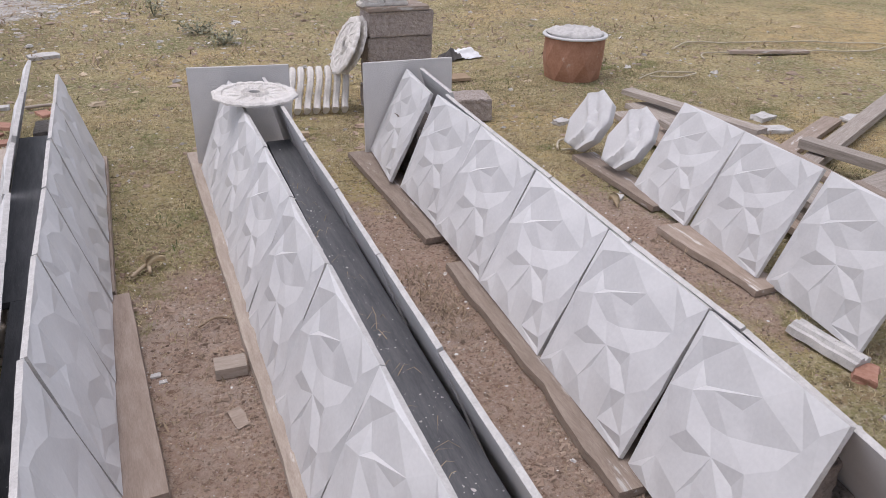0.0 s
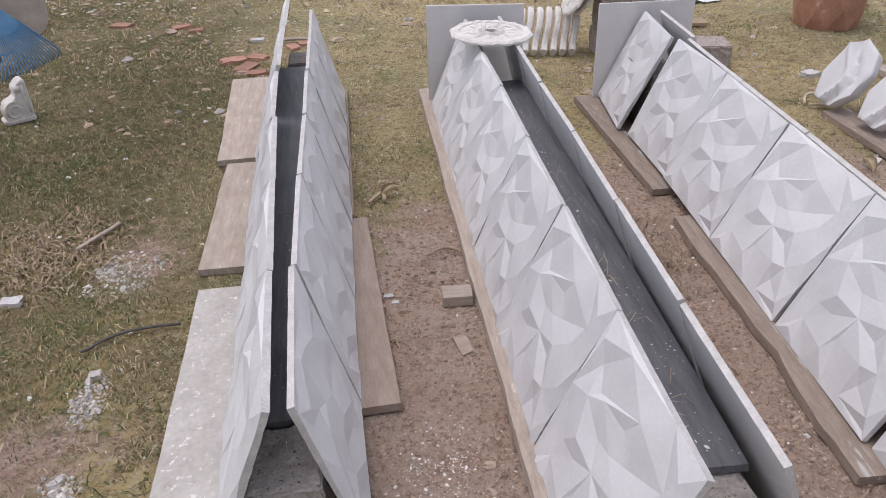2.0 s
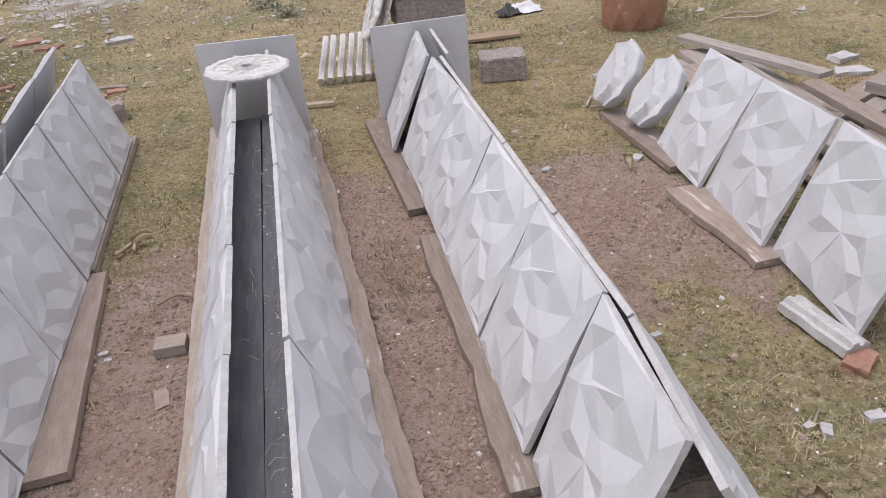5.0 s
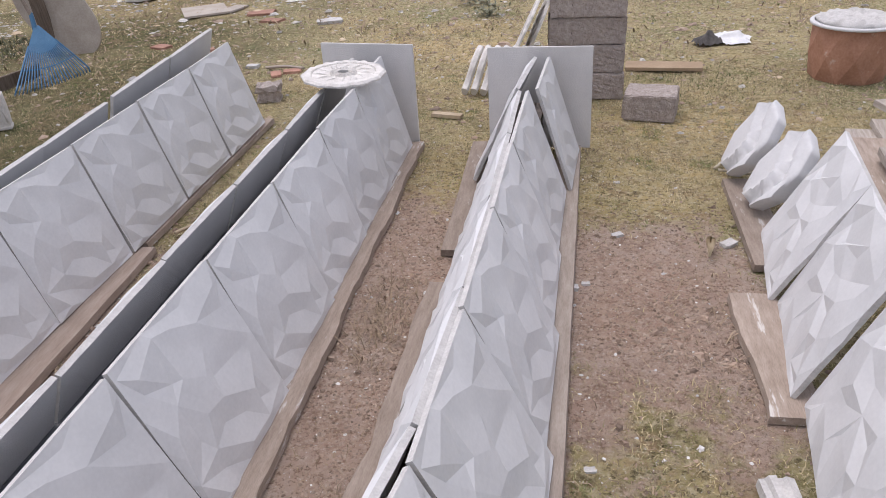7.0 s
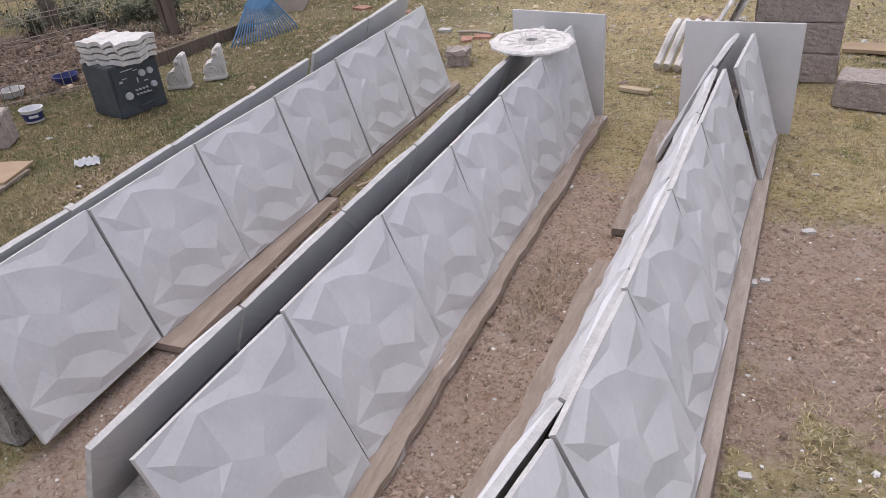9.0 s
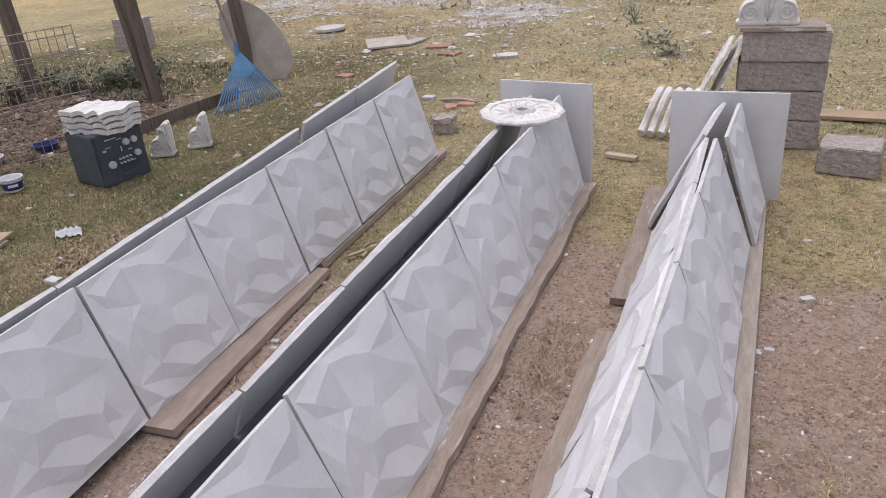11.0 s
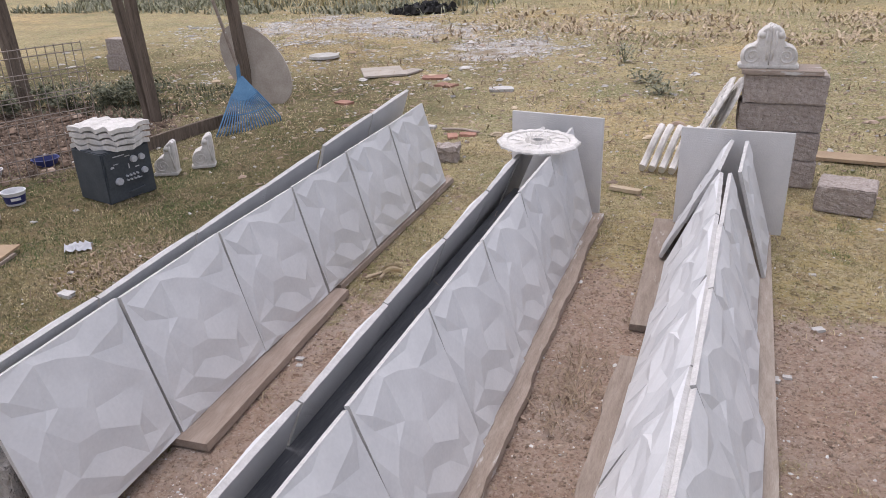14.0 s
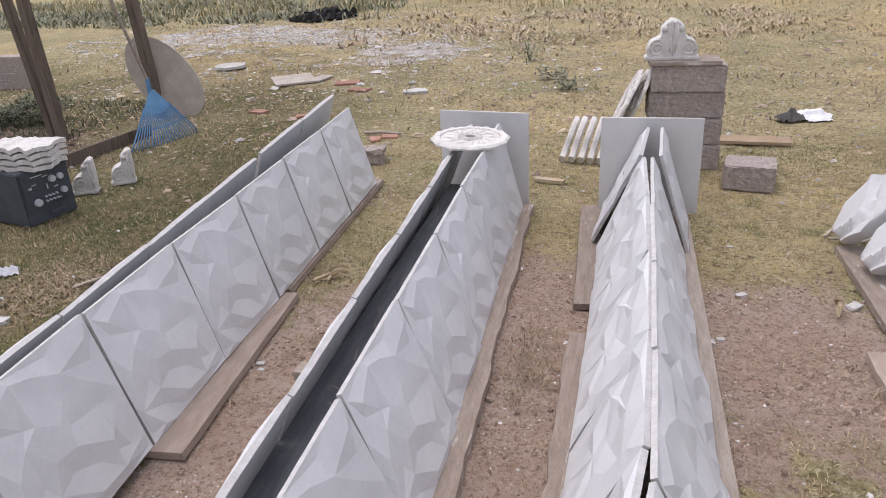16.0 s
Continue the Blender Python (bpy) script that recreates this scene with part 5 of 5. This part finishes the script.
# ---- grass, straw, crumbs: what nobody could count ----
def blades(name, n, area, length, width, keep, material, label, seed, category="grass", droop=(1.1, 2.7)):
    rng = np.random.default_rng(seed)
    x0, x1, y0, y1 = area
    xs_, ys_ = rng.uniform(x0, x1, n * 2), rng.uniform(y0, y1, n * 2)
    pick = [i for i in range(n * 2) if rng.random() < keep(xs_[i], ys_[i])][:n]
    verts, faces = [], []
    for i in pick:
        x, y = float(xs_[i]), float(ys_[i])
        z = height(x, y)
        a = rng.uniform(0, 2 * math.pi)
        ln = length * rng.uniform(0.4, 1.3)
        bend = rng.uniform(*droop)
        c, s = math.cos(a), math.sin(a)
        w = width * rng.uniform(0.6, 1.3)
        mx, mz = 0.45 * ln * math.sin(bend * 0.5), 0.5 * ln * math.cos(bend * 0.5)
        tx, tz = mx + 0.55 * ln * math.sin(bend * 1.1), max(0.002, mz + 0.5 * ln * math.cos(bend * 1.1))
        k = len(verts)
        verts += [(x - s * w, y + c * w, z - 0.003), (x + s * w, y - c * w, z - 0.003),
                  (x + c * mx + s * w * 0.8, y + s * mx - c * w * 0.8, z + mz), (x + c * mx - s * w * 0.8, y + s * mx + c * w * 0.8, z + mz), (x + c * tx, y + s * tx, z + tz)]
        faces += [(k, k + 1, k + 2, k + 3), (k + 3, k + 2, k + 4)]
    return soup(name, verts, faces, material, label, category)


def thick(x, y):
    return max(0.0, 1 - 1.15 * bareness(x, y)) * (1 - 0.8 * min(1, chalkiness(x, y))) * min(1, max(0.05, 0.70 + 0.8 * noise.noise(Vector((x * 1.1, y * 1.1, 40))) + 1.3 * noise.noise(Vector((x * 9.0, y * 9.0, 41)))))


def lush(x, y):
    spots = ((-1.95, 1.05, 0.35), (-3.0, 2.2, 0.5), (-2.6, 2.1, 0.5), (1.75, 0.25, 0.4), (2.3, 0.9, 0.5), (2.9, 1.7, 0.35), (-0.75, 2.5, 0.35), (1.7, 4.2, 0.6), (-1.58, 0.9, 0.55), (-1.5, 0.6, 0.3), (-3.3, 1.9, 0.4), (-1.45, 1.5, 0.1))
    return max(max(0, 1 - math.hypot(x - a, y - b) / r) for a, b, r in spots) * (1 - bareness(x, y))


blades("dry_grass", 240000, (-4.2, 3.6, -0.6, 4.6), 0.028, 0.0014, lambda x, y: thick(x, y) * (1 - 0.85 * mossy(x, y)), BLADE, "short dry yellow-green trodden grass", 5)
blades("dry_grass", 130000, (-4.3, -1.15, 0.1, 4.2), 0.027, 0.0011, thick, TURF, "fine curly yellow-green grass beside the outer row", 17)
blades("dry_grass", 46000, (-7.0, 6.0, 4.0, 10.0), 0.034, 0.004, thick, BLADE, "short dry yellow grass in the yard", 6)
blades("dry_grass", 9000, (-7.5, 6.5, 9.0, 13.5), 0.07, 0.007, thick, BLADE, "tufted dry grass far off in the yard", 7)
blades("brown_thatch", 80000, (-4.0, 3.4, -0.5, 4.4), 0.026, 0.0014, lambda x, y: min(1, max(0, 0.35 + 1.2 * noise.noise(Vector((x * 3.0, y * 3.0, 43))))) * (1 - 0.8 * bareness(x, y)), THATCH, "brown matted thatch among the short grass", 18)
blades("green_grass", 22000, (-3.8, 3.2, -0.2, 4.9), 0.045, 0.0022, lush, LUSH, "greener grass tufts among the dry grass", 8)
blades("dead_straw", 24000, (-2.6, 2.4, -0.5, 3.4), 0.042, 0.0014, lambda x, y: 0.08 + 1.0 * max(0, noise.noise(Vector((x * 2.2, y * 2.2, 60)))) * min(1, max(0.25, (y - 1.2))), STRAW, "dead straw and root bits scattered on the soil", 9, "straw")
blades("grass_litter", 9000, (-4.4, 4.6, -0.4, 7.5), 0.075, 0.0026, lambda x, y: min(1, max(0.05, 0.4 + 1.3 * noise.noise(Vector((x * 1.7, y * 1.7, 62))))), STRAW, "pale straw and stalk litter lying on the grass", 16, "straw", (1.5, 2.6))
blades("husk_litter", 1500, (-3.4, 3.0, 9.0, 12.6), 0.17, 0.016, lambda x, y: min(1, max(0.05, 0.5 + 1.2 * noise.noise(Vector((x, y, 64))))), HUSK, "dry maize husks littering the far yard", 10, "husks", (1.2, 2.4))
blades("leaf_litter", 2400, (-2.6, -1.6, 1.4, 2.3), 0.05, 0.0045, lambda x, y: max(0, 1 - math.hypot((x + 2.1) / 0.35, (y - 1.85) / 0.4)), STRAW, "brown dead leaves lying on grass", 11, "leaves")
blades("root_tangle", 1300, (0.02, 0.36, 0.9, 2.1), 0.08, 0.0019, lambda x, y: max(0, 1 - math.hypot((x - 0.2) / 0.13, (y - 1.45) / 0.35)), STRAW, "tangle of dry roots on soil", 12, "roots")
blades("tall_weeds", 6000, (-13, 7, 12.6, 16.5), 0.38, 0.010, lambda x, y: min(1, max(0, 0.1 + 1.1 * noise.noise(Vector((x * 0.7, y * 0.7, 70))))), BLADE, "tall dry weeds along the yard's far edge", 13, "weeds", (0.2, 1.6))
blades("green_scrub", 9000, (-14, -3.5, 11.8, 16.5), 0.22, 0.016, lambda x, y: min(1, max(0, 0.45 + 0.9 * noise.noise(Vector((x * 0.9, y * 0.9, 80))) + 0.05 * (-x - 6))), SCRUB, "grey-green scrub along the yard's far edge", 14, "scrub", (0.7, 2.2))
blades("bed_weeds", 2500, (-6.2, -3.9, 4.4, 5.8), 0.05, 0.006, lambda x, y: min(1, max(0, 0.5 + noise.noise(Vector((x * 2, y * 2, 90))))), BEDLEAF, "low grey-green weeds behind the wire fence", 15, "weeds", (0.2, 1.6))


def crumbs(name, n, area, size, keep, material, label, seed, flat=0.6, level=None):
    rng = np.random.default_rng(seed)
    x0, x1, y0, y1 = area
    verts, faces = [], []
    base = [(1, 0, 0), (0.3, 0.9, 0.1), (-0.8, 0.6, -0.1), (-0.8, -0.6, 0.1), (0.3, -0.95, 0)]
    base += [(0.55, 0.1, 0.9), (0.1, 0.55, 1), (-0.5, 0.2, 0.8), (-0.35, -0.45, 1), (0.3, -0.5, 0.85)]
    done = 0
    for _ in range(n * 8):
        if done >= n:
            break
        x, y = rng.uniform(x0, x1), rng.uniform(y0, y1)
        if rng.random() > keep(x, y):
            continue
        done += 1
        s = size * rng.uniform(0.3, 1.0) ** 1.6 * (1 + 1.2 * (rng.random() < 0.06))
        a = rng.uniform(0, 6.28)
        k = len(verts)
        z = height(x, y) if level is None else level
        for px, py, pz in base:
            j = rng.uniform(0.7, 1.25)
            qx, qy = px * j, py * j * 0.75
            verts.append((x + s * (qx * math.cos(a) - qy * math.sin(a)), y + s * (qx * math.sin(a) + qy * math.cos(a)), z + s * flat * (max(pz, 0) * j) - 0.001 + (0.25 * s * flat if pz < 0.5 else 0)))
        verts.append((x, y, z - 0.004))
        for i in range(5):
            n5 = (i + 1) % 5
            faces += [(k + i, k + n5, k + 5 + n5, k + 5 + i), (k + n5, k + i, k + 10)]
        faces += [(k + 5, k + 6, k + 7), (k + 5, k + 7, k + 8, k + 9)]
    return soup(name, verts, faces, material, label, "crumbs")


crumbs("soil_clods", 42000, (-1.1, 1.7, -0.3, 3.0), 0.0043, lambda x, y: bareness(x, y), PEBBLE, "small soil clods and pebbles on the bare ground", 21)
crumbs("soil_clods", 6000, (-1.1, 1.75, -0.3, 3.2), 0.0085, lambda x, y: bareness(x, y) * min(1, max(0.02, 0.25 + 1.3 * noise.noise(Vector((x * 3.0, y * 3.0, 35))))), CLOD, "dark crumbly soil clods on the bare ground", 34, 0.7)
crumbs("soil_clods", 5000, (-1.1, 1.75, -0.3, 3.2), 0.010, lambda x, y: bareness(x, y) * min(1, max(0.02, 0.2 + 1.3 * noise.noise(Vector((x * 2.6, y * 2.6, 36))))), PEBBLE, "pale reddish clods and pebbles on the bare ground", 35, 0.7)
crumbs("plaster_crumbs", 2000, (-2.4, 2.2, -0.3, 3.4), 0.0075, lambda x, y: 0.25 + 0.75 * max(0, noise.noise(Vector((x * 2.5, y * 2.5, 33)))), CRUMB, "white plaster crumbs scattered between the rows", 22)
crumbs("plaster_rubble", 9000, (-8, 0.4, 5.8, 12.6), 0.036, lambda x, y: 0.02 + 0.8 * chalkiness(x, y) * min(1, max(0, 0.3 + 1.6 * noise.noise(Vector((x * 1.8, y * 1.8, 26))))), RUBBLE, "white plaster rubble spread over the far yard", 23, 0.3)
crumbs("plaster_crumbs", 1500, (-4.5, 5.5, 3.0, 9.0), 0.020, lambda x, y: 0.3, RUBBLE, "scattered white plaster crumbs in the grass", 24)
crumbs("yard_stones", 3200, (-5.5, 5.0, 3.0, 10.5), 0.030, lambda x, y: 0.3 + 0.5 * max(0, noise.noise(Vector((x, y, 50)))), PEBBLE, "brown stones and clods scattered in the yard", 25, 0.4)
crumbs("yard_flakes", 1400, (-6.5, 6.0, 4.2, 11.5), 0.034, lambda x, y: 0.15 + max(0, noise.noise(Vector((x * 1.3, y * 1.3, 52)))), HUSK, "pale dry flakes and scraps littering the yard grass", 36, 0.35)
blades("yard_litter", 5000, (-6.5, 6.0, 4.5, 11.5), 0.12, 0.006, lambda x, y: min(1, max(0.02, 0.3 + 1.3 * noise.noise(Vector((x * 1.1, y * 1.1, 66))))), STRAW, "brown stalks and straw littering the yard", 37, "straw", (1.4, 2.6))
crumbs("bed_litter", 2600, (-5.6, -3.4, 2.2, 5.0), 0.03, lambda x, y: 0.8 * bareness(x, y), BEDCLOD, "clods and litter on the dug bed", 26)
crumbs("charred_heap", 1600, (-5.3, -3.9, 11.9, 12.8), 0.07, lambda x, y: max(0, 1 - math.hypot((x + 4.6) / 0.65, (y - 12.35) / 0.4)), ASH, "black charred heap on the far yard", 27, 1.1)


# ---- leafy weeds ----
def weed(x, y, spread, h, n, material, label, seed):
    rng = random.Random(seed)
    root = empty("leafy_weed", pose(x, y, height(x, y)))
    verts, faces = [], []
    bm = bmesh.new()
    for i in range(9):
        a = rng.uniform(0, 6.28)
        r = spread * rng.uniform(0.3, 1)
        top = Vector((r * math.cos(a), r * math.sin(a), h * rng.uniform(0.5, 1)))
        tube(bm, [(0, 0, 0), tuple(top * 0.5 + Vector((0, 0, 0.1 * h))), tuple(top)], 0.004, 5, 0.4)
        for j in range(n // 9):
            t = rng.uniform(0.25, 1.05)
            c = top * t + Vector((rng.gauss(0, 0.035), rng.gauss(0, 0.035), rng.gauss(0, 0.025)))
            c.z = max(0.01, c.z)
            d = Vector((rng.gauss(0, 1), rng.gauss(0, 1), rng.gauss(0.2, 0.5))).normalized()
            s = d.cross(Vector((0, 0, 1))).normalized() * rng.uniform(0.007, 0.014)
            ln = rng.uniform(0.03, 0.06)
            k = len(verts)
            verts += [tuple(c), tuple(c + d * ln * 0.5 + s), tuple(c + d * ln), tuple(c + d * ln * 0.5 - s)]
            faces += [(k, k + 1, k + 2, k + 3)]
    tagged(part("stems", bm, material, root), kind="stuff")
    me = bpy.data.meshes.new("foliage")
    me.from_pydata(verts, [], faces)
    me.materials.append(material)
    f = new("foliage", me)
    f.parent = root
    return tagged(root, label, "weed", "leafy weeds")


weed(1.80, 0.18, 0.20, 0.20, 420, LEAF, "green leafy weed growing beside the plank pile", 3)
weed(1.72, 0.42, 0.12, 0.10, 120, LEAF, "small green weed under the plank pile", 4)
weed(-0.06, 6.75, 0.25, 0.13, 200, SCRUB, "low scrubby weed in the dry yard", 5)
weed(0.10, 6.2, 0.16, 0.12, 140, SCRUB, "low scrubby weed in the dry yard", 6)
weed(-0.4, 7.6, 0.18, 0.24, 110, SCRUB, "thin dry weed standing in the yard", 7)
for k, (x, y, r) in enumerate([(-4.75, 4.75, 0.30), (-5.15, 4.55, 0.34), (-5.0, 5.05, 0.3), (-5.5, 4.3, 0.32), (-4.55, 5.0, 0.22), (-5.75, 4.75, 0.3)]):
    weed(x, y, r, 0.24, 600, BEDLEAF, "grey-green leafy weed behind the wire fence", 80 + k)
crumbs("plaster_droppings", 2200, (-1.9, -1.5, 0.4, 1.3), 0.0085, lambda x, y: max(0, 1 - math.hypot((x + 1.72) / 0.06, (y - 0.96) / 0.13)) + max(0, 0.7 - math.hypot((x + 1.71) / 0.10, (y - 0.62) / 0.12)), RUBBLE, "hardened white plaster droppings on grass", 28, 0.9)
crumbs("plaster_droppings", 1700, (-0.95, -0.5, 0.25, 0.85), 0.0042, lambda x, y: max(0, 1 - math.hypot((x + 0.74) / 0.16, (y - 0.52) / 0.26)) * max(0, 0.5 + noise.noise(Vector((x * 12, y * 12, 3)))), CRUMB, "spilt white plaster crumbs on the soil beside the board", 38, 0.5)
crumbs("plaster_droppings", 1200, (-2.1, -1.55, 1.45, 1.85), 0.010, lambda x, y: max(0, 1 - math.hypot((x + 1.8) / 0.22, (y - 1.66) / 0.16)) * max(0, 0.3 + noise.noise(Vector((x * 9, y * 9, 4)))), RUBBLE, "pale plaster crumbs on a bare patch of soil", 39, 0.5)
crumbs("plaster_specks", 300, (-0.25, -0.14, 0.22, 2.5), 0.0035, lambda x, y: 0.15 + max(0, noise.noise(Vector((x * 6, y * 3, 12)))), CRUMB, "plaster specks lying on the black plank", 29, 0.5, 0.2975)
crumbs("plaster_specks", 90, (-1.13, -1.05, 0.34, 2.6), 0.003, lambda x, y: 0.3, CRUMB, "plaster specks lying on the black plank", 30, 0.5, 0.2975)
crumbs("plaster_grit", 1800, (-1.2, 1.3, -0.1, 3.0), 0.0042, lambda x, y: 0.05 + bareness(x, y) * max(0, 0.1 + noise.noise(Vector((x * 4, y * 3, 77)))), CRUMB, "fine pale plaster grit on the bare soil", 31, 0.6)
blades("plank_straw", 60, (-0.30, -0.15, 0.3, 2.4), 0.07, 0.0012, lambda x, y: 1.0, HUSK, "thin pale straws lying on the black planks", 33, "straw", (1.5, 2.4)).location.z = 0.306
